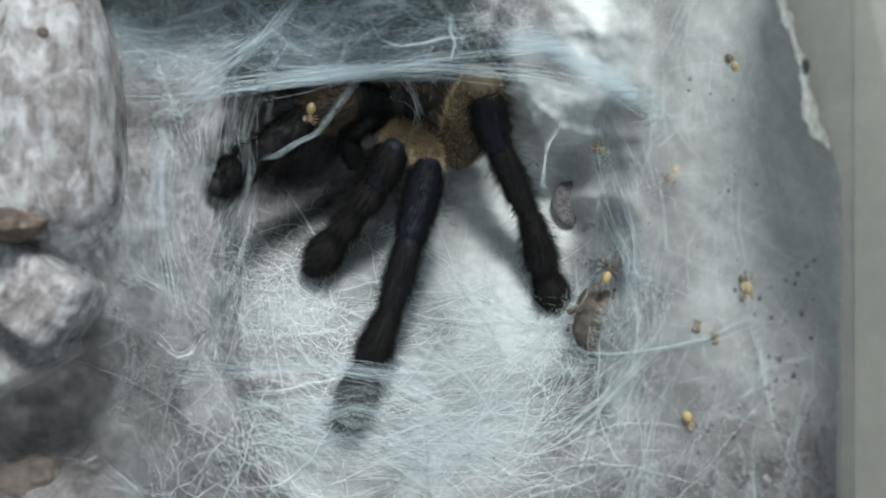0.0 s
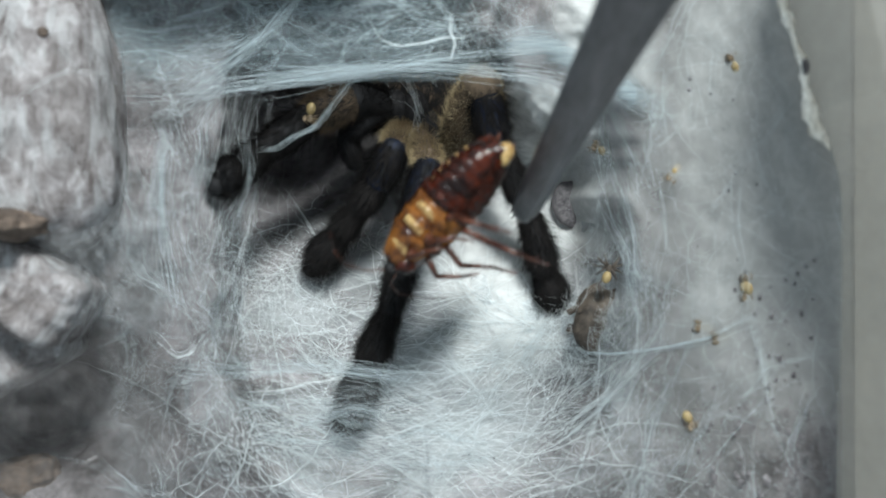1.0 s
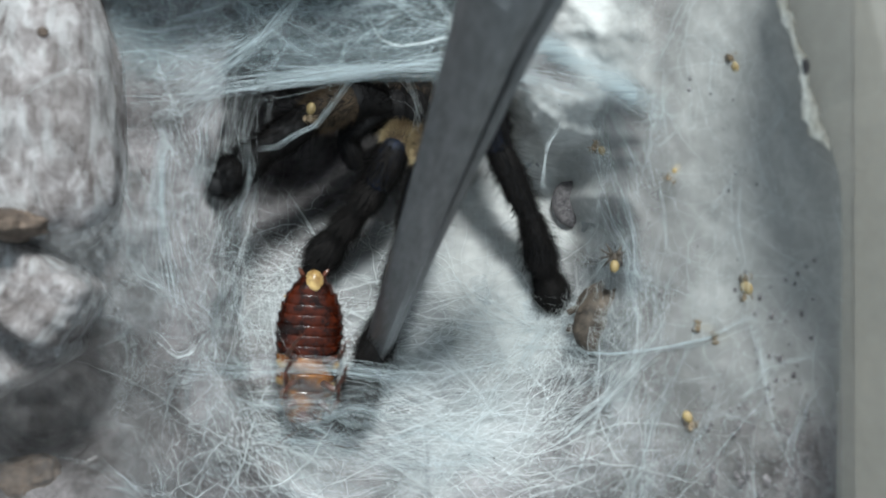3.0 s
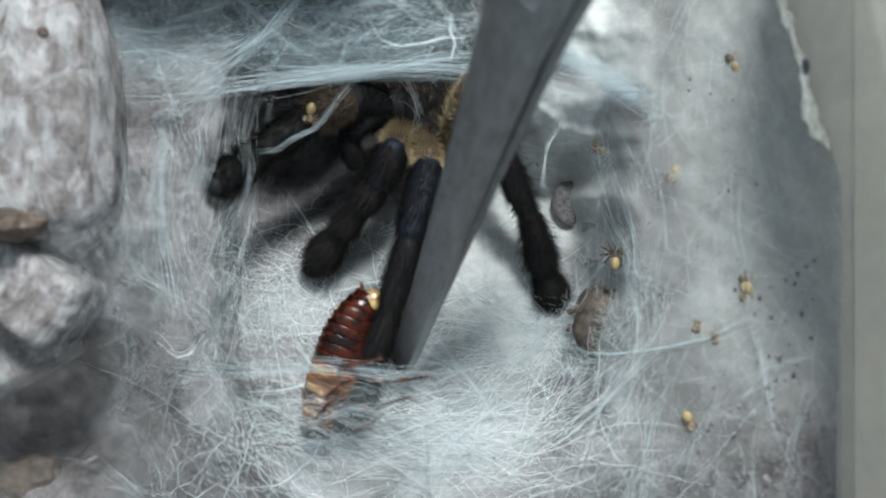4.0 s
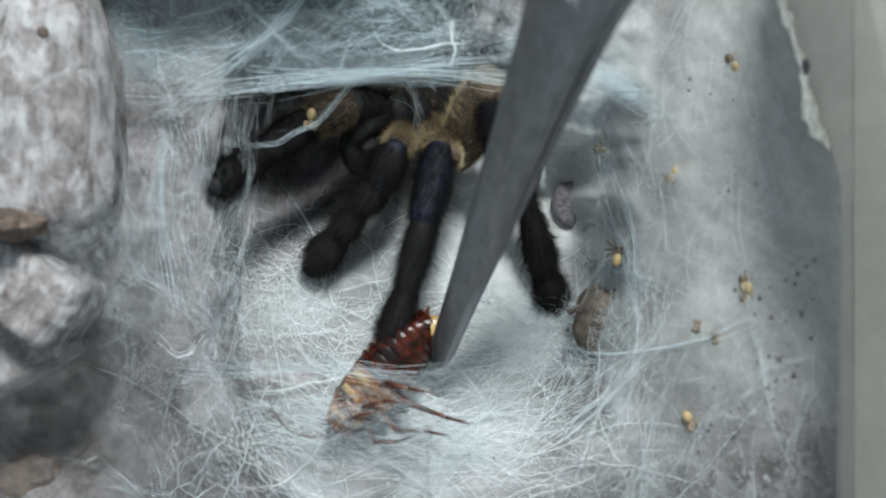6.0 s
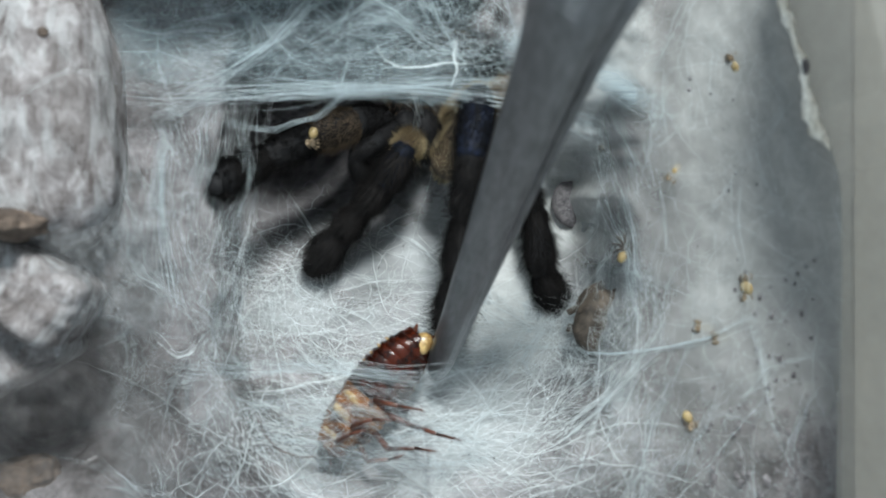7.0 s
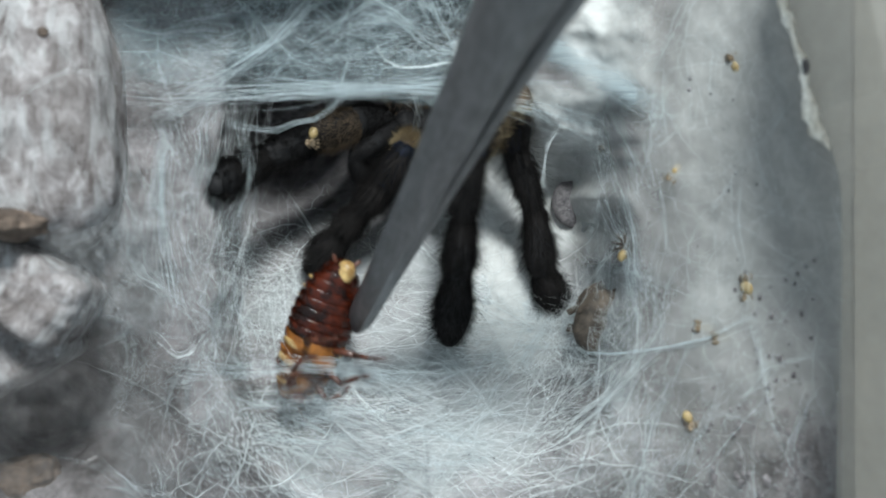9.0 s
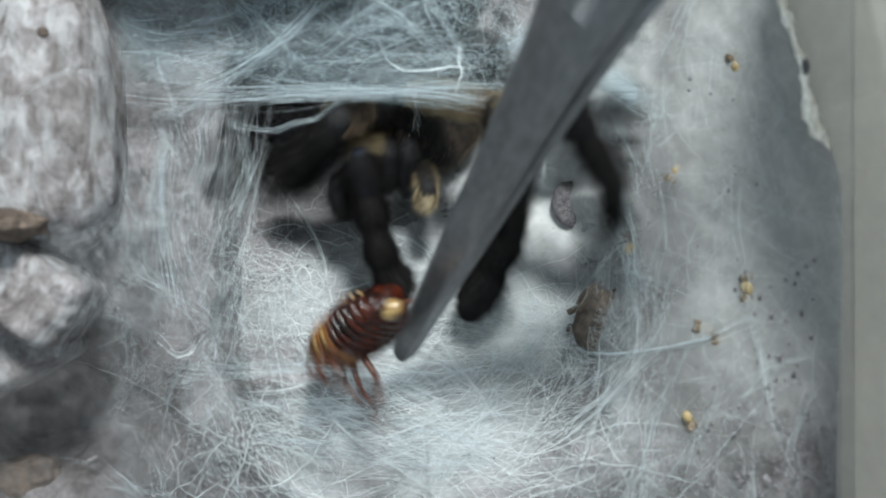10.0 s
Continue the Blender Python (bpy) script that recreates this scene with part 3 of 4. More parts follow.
ln, rd = both(scatter(620, 6, lambda r: (r.uniform(250, 1000), r.uniform(-140, 145)), lambda r, x, y: r.choice([0, math.pi]) + r.normal(0, 0.75), 170, 0.2, 2.0,
                      lambda x, y: canopy_height(x, np.minimum(y, 150)), (0.005, 0.012)),
              skeins(95, 15, lambda r: (r.uniform(250, 980), r.uniform(-120, 140)), lambda r, x, y: r.choice([0.0, 0.0, -0.55, 0.9]) + r.normal(0, 0.35), 260, 0.4,
                     lambda x, y: canopy_height(x, np.minimum(y, 150)), 2.0, (5, 14), 9, (0.005, 0.012)),
              fibres(260, 22, lambda r: (r.uniform(230, 980), r.uniform(-140, 140)), lambda r, x, y: r.choice([0.0, 3.1, -0.7, 0.8, 1.5]) + r.normal(0, 0.4), 190, 0.55,
                     lambda x, y: canopy_height(x, np.minimum(y, 150)), 2.0, (0.006, 0.028), 3))
kept = [i for i, p in enumerate(ln) if p[:, 1].min() > 0.0222 + 0.0012 * math.sin(i) and p[:, 0].max() < 0.013]
tagged(under(threads("loose_threads", [ln[i] for i in kept], [rd[i] for i in kept], THREAD_BLUE), canopy), kind="stuff")
for k, (pts, fray, spread, r) in enumerate([
        ([(215, 150, 3), (330, 160, 2.5), (470, 140, 2.5), (640, 120, 3), (800, 118, 3), (930, 132, 2.5), (1010, 150, 1), (1080, 175, 0)], 46, 14, 0.017),
        ([(330, 160, 2), (480, 150, 3), (640, 130, 3), (800, 100, 3), (1000, 80, 2)], 40, 12, 0.018),
        ([(300, 190, 2), (390, 130, 3), (470, 60, 3), (540, -20, 3), (600, -80, 3)], 40, 10, 0.018),
        ([(650, 30, 3.5), (672, 70, 3.6), (700, 82, 3.6), (745, 78, 3.6), (790, 66, 3.7), (812, 70, 3.6), (860, 55, 3.5)], 9, 1.2, 0.04),
        ([(800, 25, 3.6), (797, 55, 3.7), (806, 78, 3.7), (796, 110, 3.5)], 10, 1.6, 0.04)]):
    ln = strand(pts, 20 + k, fray, spread)
    tagged(under(threads("band", ln, [0.001 * r * (0.4 + 0.016 * (i * 37 % 50)) for i in range(len(ln))], THREAD_BLUE if k < 3 else THREAD), canopy), kind="stuff")

loop = new("silk_loop")
loop.location = at(390, 280, -2)
tagged(loop, "slack twisted silk strand sagging across the tunnel mouth", "spider web")
ln = strand([(380, 276, -2), (440, 283, -2), (490, 278, -2), (520, 255, -1), (560, 238, 0), (590, 200, 1), (615, 165, 2), (640, 135, 2.5)], 31, 15, 4.5)
tagged(under(threads("twist", ln, [0.000015] * len(ln), THREAD_BLUE), loop), kind="stuff")

lower = sheet("silk_veil", spaced([(330, 900, 110)]), spaced([(640, 990, 80)]),
              lambda x, y: 1.2 - 3.5 * ease(660, 900, y) - 3 * ease(700, 900, x) + 0.5 * lumps(x, y, 80, 90), VEIL, patch(300, 905, 648, 985, 70))
tagged(lower, "thin silk veil stretched low over the burrow floor", "spider web", kind="stuff")
ln = strand([(300, 655, 2), (420, 662, 1.5), (540, 652, 1.3), (650, 665, 1.2), (740, 676, 1.0), (830, 684, 0)], 33, 34, 11) \
    + strand([(330, 650, 2), (470, 640, 1.5), (590, 640, 1.3), (700, 660, 1.2), (900, 650, -1)], 34, 18, 9)
vt, vr = both(fibres(90, 24, lambda r: (r.uniform(470, 880), r.uniform(680, 850)), lambda r, x, y: 0.25 + r.normal(0, 0.35), 220, 0.35, lambda x, y: 1.4 - 3.5 * ease(660, 900, y) - 3 * ease(700, 900, x), 0.6, (0.006, 0.022), 2),
              skeins(16, 25, lambda r: (r.uniform(500, 800), r.uniform(690, 820)), lambda r, x, y: 0.2 + r.normal(0, 0.3), 260, 0.4, lambda x, y: 1.2 - 3.5 * ease(660, 900, y) - 3 * ease(700, 900, x), 0.6, (6, 14), 10, (0.005, 0.010)))
kept = [i for i, q in enumerate(vt) if q[:, 1].max() < -0.0163]
silk("veil_threads", [vt[i] for i in kept], [vr[i] for i in kept], THREAD_BLUE, "loose silk threads strung in the veil over the floor")
silk("veil_edge", ln, [0.000013] * len(ln), THREAD_BLUE, "bundle of silk threads along the edge of the veil")
for k, (pts, fray, spread, r) in enumerate([
        ([(1030, 625, -6), (1090, 628, 1), (1180, 615, 5), (1250, 600, 8), (1330, 560, 11)], 16, 3, 0.06),
        ([(985, 222, -4), (968, 260, -5), (960, 320, -7), (965, 350, -8)], 12, 2.5, 0.06),
        ([(290, 225, 4), (298, 250, 4), (288, 290, 4), (285, 360, 3), (300, 470, 3), (320, 560, 3)], 44, 13, 0.055),
        ([(270, 600, 3), (310, 632, 3), (335, 628, 3), (345, 600, 3)], 10, 3, 0.07),
        ([(400, 700, 0), (440, 760, -1), (480, 830, -2), (510, 900, -3)], 22, 9, 0.05),
        ([(1000, 610, -9), (1030, 640, -8), (1070, 640, -6), (1000, 720, -8), (940, 760, -9)], 14, 6, 0.05),
        ([(870, 500, -15), (850, 560, -14.6), (835, 620, -14)], 18, 4, 0.05),
        ([(1120, 880, -2), (1135, 820, -3), (1165, 790, -2), (1160, 700, 0)], 18, 8, 0.05),
        ([(1000, 545, -11), (960, 580, -13), (930, 640, -12), (960, 680, -11)], 26, 12, 0.05),
        ([(-20, 215, 19.5), (50, 158, 20.5), (110, 125, 20), (165, 128, 18), (225, 152, 8)], 12, 6, 0.012),
        ([(108, -20, 19), (116, 50, 20), (112, 110, 20.3), (122, 190, 20), (150, 300, 15)], 10, 12, 0.012)]):
    ln = strand(pts, 50 + k, fray, spread)
    silk("silk_strand", ln, [(0.00025 if k == 2 else 0.0005) * r] * len(ln), THREAD if k not in (0, 2) else THREAD_BLUE, "frayed bundle of silk threads strung across the burrow rim")

wisp_lines = strand([(720, 140, -2), (735, 170, -7), (745, 210, -11), (742, 235, -13)], 77, 20, 7)
silk("silk_wisp", wisp_lines, [0.000014] * len(wisp_lines), THREAD, "grey wisp of silk hanging before the spider")


# ---- limbs ----
PROFILES = {
    "femur": ((0, 0.80), (0.2, 0.98), (0.55, 1.05), (0.85, 0.96), (1, 0.80)),
    "patella": ((0, 0.84), (0.25, 1.02), (0.7, 1.02), (1, 0.86)),
    "tibia": ((0, 0.86), (0.25, 1.0), (0.6, 1.0), (0.85, 0.88), (1, 0.74)),
    "metatarsus": ((0, 0.74), (0.2, 0.86), (0.5, 1.06), (0.8, 1.14), (1, 0.84)),
    "tarsus": ((0, 0.62), (0.15, 0.92), (0.45, 1.24), (0.75, 1.18), (1, 0.62)),
}


def girth(kind, s):
    """How thick a segment is at s along its length, of its nominal width."""
    pts = PROFILES[kind]
    u = np.interp(s, [p[0] for p in pts], [p[1] for p in pts])
    for d in (0.04, 0.08):
        u = u + np.interp(np.clip(s - d, 0, 1), [p[0] for p in pts], [p[1] for p in pts]) + np.interp(np.clip(s + d, 0, 1), [p[0] for p in pts], [p[1] for p in pts])
    return u / 5


def limb_mesh(length, dia, kind, seed, sides=16, rings=22):
    """A leg segment along +Z from the origin, in metres: swollen, rounded at both ends."""
    rng = np.random.RandomState(seed)
    bm = bmesh.new()
    loops = []
    over = 0.35 * dia / length
    for i in range(rings + 1):
        s = -over + (1 + 2 * over) * i / rings
        cap = max(0.0, (-s if s < 0 else s - 1) / over) if s < 0 or s > 1 else 0.0
        r = max(0.03, math.sqrt(max(0, 1 - cap * cap))) * float(girth(kind, min(1, max(0, s)))) * dia / 2
        loops.append([bm.verts.new((math.cos(q) * r * (1 + rng.normal(0, 0.015)), math.sin(q) * r * (1 + rng.normal(0, 0.015)), s * length))
                      for q in (2 * math.pi * k / sides for k in range(sides))])
    for a, b in zip(loops, loops[1:]):
        for k in range(sides):
            bm.faces.new((a[k], a[(k + 1) % sides], b[(k + 1) % sides], b[k]))
    bm.faces.new(loops[0][::-1])
    bm.faces.new(loops[-1])
    return bm


def fur_mesh(length, dia, kind, coats, seed):
    """Setae that stand off a segment and lean to its tip; coats: count, length, lean, thickness."""
    rng = np.random.RandomState(seed)
    all_vs, fs, base = [], [], 0
    for count, hair, lean, w in coats:
        s, q = rng.uniform(-0.04, 1.04, count), rng.rand(count) * 2 * math.pi
        zero = np.zeros(count)
        out = np.stack((np.cos(q), np.sin(q), zero), -1)
        side = np.stack((-np.sin(q), np.cos(q), zero), -1)
        root = out * (0.48 * dia * girth(kind, np.clip(s, 0, 1)))[:, None] + np.stack((zero, zero, s * length), -1)
        way = out * rng.uniform(0.4, 1.25, count)[:, None] + np.stack((zero, zero, lean * rng.uniform(0.5, 1.3, count)), -1) + side * rng.normal(0, 0.25, count)[:, None]
        way /= np.linalg.norm(way, axis=1)[:, None]
        h = (hair * rng.uniform(0.4, 1.25, count) * (1 - 0.4 * np.clip(s - 0.6, 0, 1) / 0.4))[:, None]
        mid = root + way * h * 0.55
        tip = root + way * h + np.array((0, 0, 0.2)) * h
        up = np.cross(way, side)
        all_vs.append(np.stack((root + side * w, root - side * w, root + up * w, mid + side * w * 0.8, mid - side * w * 0.8, mid + up * w * 0.8, tip), 1).reshape(-1, 3))
        one = [(0, 1, 4, 3), (1, 2, 5, 4), (2, 0, 3, 5), (3, 4, 6), (4, 5, 6), (5, 3, 6)]
        fs += [tuple(base + 7 * k + i for i in f) for k in range(count) for f in one]
        base += 7 * count
    return np.concatenate(all_vs).tolist(), fs


DARK_COAT = ((2000, 0.0014, 0.9, 0.000034), (520, 0.0027, 0.55, 0.000027))
GOLD_COAT = ((3600, 0.0014, 0.9, 0.000030), (260, 0.0022, 0.8, 0.000024))


def along(a, b):
    """The pose at a whose Z looks to b."""
    d = b - a
    return Matrix.Translation(a) @ d.to_track_quat("Z", "Y").to_matrix().to_4x4()


def reach(joints, lengths):
    """Joints of a leg with fixed lengths, from the foot up, over the given plan points."""
    p = [at(*j) for j in joints]
    out = [p[-1]]
    for i in range(len(lengths) - 1, -1, -1):
        flat = (p[i] - p[i + 1]).xy
        want, full = flat.length, lengths[i]
        rise = p[i].z - p[i + 1].z
        if want < full:
            dz = math.copysign(math.sqrt(full * full - want * want), rise)
            if abs(dz) > abs(rise) + 0.004:
                dz = math.copysign(abs(rise) + 0.004, rise)
                flat = flat.normalized() * math.sqrt(max(0, full * full - dz * dz)) if want > 1e-6 else flat
        else:
            flat, dz = flat * (full / want), 0
        out.append(out[-1] + Vector((flat.x, flat.y, dz)))
    return out[::-1]


# ---- the tarantula ----
SPIDER_BASE = at(770, 230, -27)
spider = new("tarantula")
spider.location = SPIDER_BASE
tagged(spider, "black hairy tarantula with golden knees crouching in its silk burrow", "tarantula")
# the body's shift in metres: crouched, come forward, gathering, lunging
BODY = [Vector((0, 0, 0)), Vector((0.0015, -0.0030, 0.0005)), Vector((0.001, -0.0035, 0.001)), Vector((-0.001, -0.0075, 0.006))]
BODY_TIMES = [(0, 0), (5.75, 0), (6.6, 1), (9.8, 1), (9.9, 2), (10.0, 3)]
SEGMENTS = ("femur", "patella", "tibia", "metatarsus", "tarsus")
LEGS = [
    # joints in the four stances, widths, cuticles, setae
    (((812, 268, -17), (852, 150, -5), (878, 255, -6), (938, 385, -10), (965, 480, -13), (985, 548, -15.5)),
     ((795, 295, -16), (905, 175, -3), (908, 250, -5), (948, 375, -10), (960, 480, -13), (985, 548, -15.5)),
     ((800, 295, -16), (930, 200, -3), (945, 260, -5), (965, 360, -10), (958, 470, -13), (965, 548, -15.5)),
     ((880, 250, -10), (960, 170, 3), (1020, 235, 1), (1088, 345, -2), (1105, 390, -6), (1115, 430, -12)),
     (100, 68, 53, 57, 55), (BROWN, BLUE, BLACK, BLACK, BLACK), (GOLD, HAIR, HAIR, HAIR, HAIR)),
    (((745, 225, -22), (758, 298, -5), (728, 415, -2), (688, 555, -3), (652, 640, -4), (612, 758, -6)),
     ((800, 225, -18), (845, 190, -2), (833, 270, 0), (819, 390, -3), (808, 500, -5), (796, 597, -6)),
     ((800, 225, -20), (845, 215, -14), (848, 280, -10), (850, 390, -8), (850, 480, -6), (850, 560, -8)),
     ((820, 260, -12), (880, 270, -2), (900, 330, 0), (895, 420, -4), (865, 480, -8), (830, 552, -10)),
     (58, 68, 55, 56, 62), (BROWN, BLUE, BLACK, BLACK, BLACK), (GOLD, HAIR, HAIR, HAIR, HAIR)),
    (((715, 225, -22), (697, 262, -8), (668, 325, -8), (634, 372, -10), (602, 412, -12), (552, 476, -15)),
     ((735, 240, -20), (714, 268, -8), (680, 325, -8), (640, 372, -10), (605, 410, -12), (553, 476, -15)),
     ((735, 240, -20), (740, 270, -8), (715, 320, -8), (680, 350, -10), (650, 375, -12), (612, 420, -15)),
     ((640, 150, -14), (612, 200, 2), (638, 295, 2), (660, 400, -2), (680, 465, -6), (712, 522, -9)),
     (54, 62, 54, 50, 56), (BROWN, BLUE, BLACK, BLACK, BLACK), (GOLD, HAIR, HAIR, HAIR, HAIR)),
    (((690, 205, -22), (620, 176, -9), (548, 208, -6), (466, 268, -4), (422, 298, -2), (384, 326, 0.5)),
     ((690, 225, -22), (625, 215, -9), (552, 240, -6), (472, 280, -4), (426, 304, -2), (386, 326, 0.5)),
     ((690, 225, -22), (630, 220, -9), (562, 245, -6), (490, 280, -5), (445, 302, -4), (410, 318, -2)),
     ((690, 200, -16), (640, 190, -4), (600, 215, -2), (560, 260, -6), (530, 285, -10), (505, 305, -12)),
     (80, 70, 66, 62, 64), (BLACK, BLACK, BLACK, BLACK, BLACK), (HAIR, BROWN, HAIR, HAIR, HAIR)),
    (((840, 150, -20), (880, 105, -12), (955, 78, -9), (1060, 112, -8), (1120, 158, -7), (1165, 195, -6)),) * 4 +
    ((60, 46, 42, 40, 36), (BLACK, BLACK, BLACK, BLACK, BLACK), (HAIR, HAIR, HAIR, HAIR, HAIR)),
]
LIMB_KEYS = []


def build_leg(spec, seed):
    stances, dias, skins, furs = spec[:4], spec[4], spec[5], spec[6]
    p0 = [at(*j) for j in stances[0]]
    lengths = [(b - a).length for a, b in zip(p0, p0[1:])]
    chains = [reach(s, lengths) for s in stances]
    for i, name in enumerate(SEGMENTS):
        dia = dias[i] * UNIT * 0.00089
        ob = part(name, limb_mesh(lengths[i], dia, name, seed + i), skins[i], spider)
        vs, fs = fur_mesh(lengths[i], dia, name, DARK_COAT if furs[i] is HAIR else GOLD_COAT, seed + 50 + i)
        solid("setae", vs, fs, furs[i], False, ob, "golden setae" if furs[i] is GOLD else "")
        LIMB_KEYS.append((ob, [(t, Matrix.Translation(-SPIDER_BASE - BODY[k]) @ along(chains[k][i], chains[k][i + 1])) for t, k in BODY_TIMES]))


for k, spec in enumerate(LEGS):
    build_leg(spec, 100 + 20 * k)


def ovoid(name, parent, centre, size, mat, tilt=(0, 0, 0), fur=None, count=0, hair=0.0008, label="", seed=1):
    """A furred oval body part; size in millimetres, centre in metres from its thing."""
    bm = bmesh.new()
    bmesh.ops.create_icosphere(bm, subdivisions=4, radius=1)
    for v in bm.verts:
        d = 1 + 0.06 * noise.noise(v.co * 2.3 + Vector((seed, 0, 0)))
        v.co = Vector((v.co.x * size[0], v.co.y * size[1], v.co.z * size[2])) * (d * 0.0005)
    ob = part(name, bm, mat, parent, label)
    ob.matrix_local = Matrix.Translation(centre) @ pose(0, 0, 0, *tilt)
    if count:
        rng = np.random.RandomState(seed)
        vs, fs = [], []
        for _ in range(count):
            d = rng.normal(0, 1, 3)
            d /= np.linalg.norm(d)
            root = d * np.array(size) * 0.00049
            way = d + np.array((0, -0.8, 0)) + rng.normal(0, 0.25, 3)
            way /= np.linalg.norm(way)
            side = np.cross(way, (0.3, 0.5, 0.81))
            side /= np.linalg.norm(side)
            up, k, w = np.cross(way, side), len(vs), 0.00003
            vs += [root + side * w, root - side * w, root + up * w, root + way * hair * rng.uniform(0.5, 1.2)]
            fs += [(k, k + 1, k + 3), (k + 1, k + 2, k + 3), (k + 2, k, k + 3)]
        solid("setae", vs, fs, fur, False, ob)
    return ob


ovoid("carapace", spider, at(760, 120, -24) - SPIDER_BASE, (17, 18, 8), BLACK, (20, 0, 0), BROWN, 4500, 0.0011, seed=3)
ovoid("abdomen", spider, at(770, -140, -22) - SPIDER_BASE, (17, 24, 14), BLACK, (0, 0, 0), HAIR, 2500, 0.0014, seed=4)
for gx in (700, 735):
    ovoid("chelicera", spider, at(gx, 205, -19) - SPIDER_BASE, (4, 8, 6), BLACK, (25, 0, 0), HAIR, 700, 0.0010, seed=gx)
for pts, seed in ((((690, 190, -19), (650, 215, -12), (612, 240, -13), (628, 290, -15)), 300), (((760, 210, -19), (770, 245, -14), (765, 275, -16)), 320)):
    for i, (a, b) in enumerate(zip(pts, pts[1:])):
        pa, pb = at(*a), at(*b)
        seg = part("pedipalp", limb_mesh((pb - pa).length, 0.0030, "femur", seed + i), BLACK, spider)
        seg.matrix_local = Matrix.Translation(-SPIDER_BASE) @ along(pa, pb)
        vs, fs = fur_mesh((pb - pa).length, 0.0030, "femur", ((700, 0.0010, 1.0, 0.000024),), seed + 9 + i)
        solid("setae", vs, fs, GOLD if seed == 320 else HAIR, False, seg)


# ---- the cockroach: head along +Y, back along +Z, origin at its middle ----
roach = new("cockroach")
tagged(roach, "glossy red-brown cockroach with amber collar held by tweezers", "cockroach")


def shell(name, y0, y1, w0, w1, h0, h1, mat, flare=0.06, belly=0.55):
    """One ring of armour, a domed plate above and a flatter one below; millimetres."""
    bm = bmesh.new()
    n, loops = 20, []
    for s, grow in ((0, -0.04), (0.06, 0.0), (0.5, 0.01), (0.9, flare), (1.0, flare * 0.6)):
        y, w, h = y0 + (y1 - y0) * s, w0 + (w1 - w0) * s, h0 + (h1 - h0) * s
        loop_ = []
        for k in range(n):
            q = 2 * math.pi * k / n
            cz = math.sin(q)
            loop_.append(bm.verts.new((math.copysign(abs(math.cos(q)) ** 0.8, math.cos(q)) * w / 2 * (1 + grow) * 0.001, y * 0.001,
                                       cz * h * (0.55 if cz > 0 else belly * 0.9) * (1 + grow) * 0.001)))
        loops.append(loop_)
    for a, b in zip(loops, loops[1:]):
        for k in range(n):
            bm.faces.new((a[k], a[(k + 1) % n], b[(k + 1) % n], b[k]))
    bm.faces.new(loops[0][::-1])
    bm.faces.new(loops[-1])
    bmesh.ops.recalc_face_normals(bm, faces=bm.faces)
    return part(name, bm, mat, roach)


# abdomen rings from the collar back
ABD = [(0.2, -1.5), (-1.3, -2.9), (-2.7, -4.3), (-4.1, -5.7), (-5.5, -7.1), (-6.9, -8.5), (-8.3, -9.8), (-9.6, -10.9)]
wid = [8.4, 8.9, 9.1, 9.0, 8.6, 7.8, 6.6, 4.8, 3.0]
for i, (a, b) in enumerate(ABD):
    shell("abdomen_ring", a, b, wid[i], wid[i + 1], 7.0 - 0.35 * i, 6.7 - 0.4 * i, CHITIN, 0.065)
shell("metathorax", 2.6, 0.0, 8.3, 8.6, 6.4, 6.6, AMBER)
shell("mesothorax", 5.0, 2.4, 7.9, 8.3, 6.0, 6.4, AMBER)
shell("pronotum", 9.4, 4.8, 4.8, 8.3, 3.6, 6.2, AMBER, 0.03)
ovoid("head", roach, (0, 0.0088, -0.0012), (3.0, 2.6, 3.4), CHITIN, (-30, 0, 0), seed=9)
for sx in (-1, 1):
    ovoid("eye", roach, (sx * 0.0014, 0.0102, -0.0008), (1.0, 1.2, 1.6), BLACK, seed=10)
    ovoid("cercus", roach, (sx * 0.0016, -0.0112, 0.0), (0.6, 1.7, 0.6), LIMB, (0, 0, sx * 35), seed=11)
ovoid("anal_plate", roach, (0, -0.0100, -0.0011), (2.8, 3.6, 2.8), CREAM, seed=12)


for sx in (-1, 1):
    for y0, y1, w, h in ((7.5, 5.7, 7.0, 5.3), (4.4, 3.0, 8.2, 6.2), (1.9, 0.6, 8.55, 6.5)):
        bm = bmesh.new()
        grid = []
        for i in range(7):
            v = i / 6
            row = []
            for j in range(13):
                u = j / 12
                q = radians(-52 + 70 * u)
                rise = 1.035 - 0.10 * max(abs(2 * v - 1), abs(2 * u - 1)) ** 4 - 0.02 * noise.noise(Vector((u * 3, v * 3 + y0, sx)))
                ww = w - (y0 - 5.7) * 0.35 * (1 - v) if y0 > 7 else w
                row.append(bm.verts.new((sx * math.cos(q) ** 0.8 * ww / 2 * rise * 0.001, (y0 + (y1 - y0) * v) * 0.001, math.sin(q) * h * (0.55 if q > 0 else 0.495) * rise * 0.001)))
            grid.append(row)
        for ra, rb in zip(grid, grid[1:]):
            for j in range(12):
                bm.faces.new((ra[j], ra[j + 1], rb[j + 1], rb[j]) if sx > 0 else (ra[j], rb[j], rb[j + 1], ra[j + 1]))
        part("pale_marking", bm, CREAM, roach)
    for k, (a, b) in enumerate(ABD[:6]):
        ovoid("edge_spot", roach, (sx * (wid[k] / 2 - 0.45) * 0.001, (a + b) * 0.0005, 0.0014), (0.6, 0.36, 0.6), CREAM, (0, sx * 50, 0), seed=50 + k)


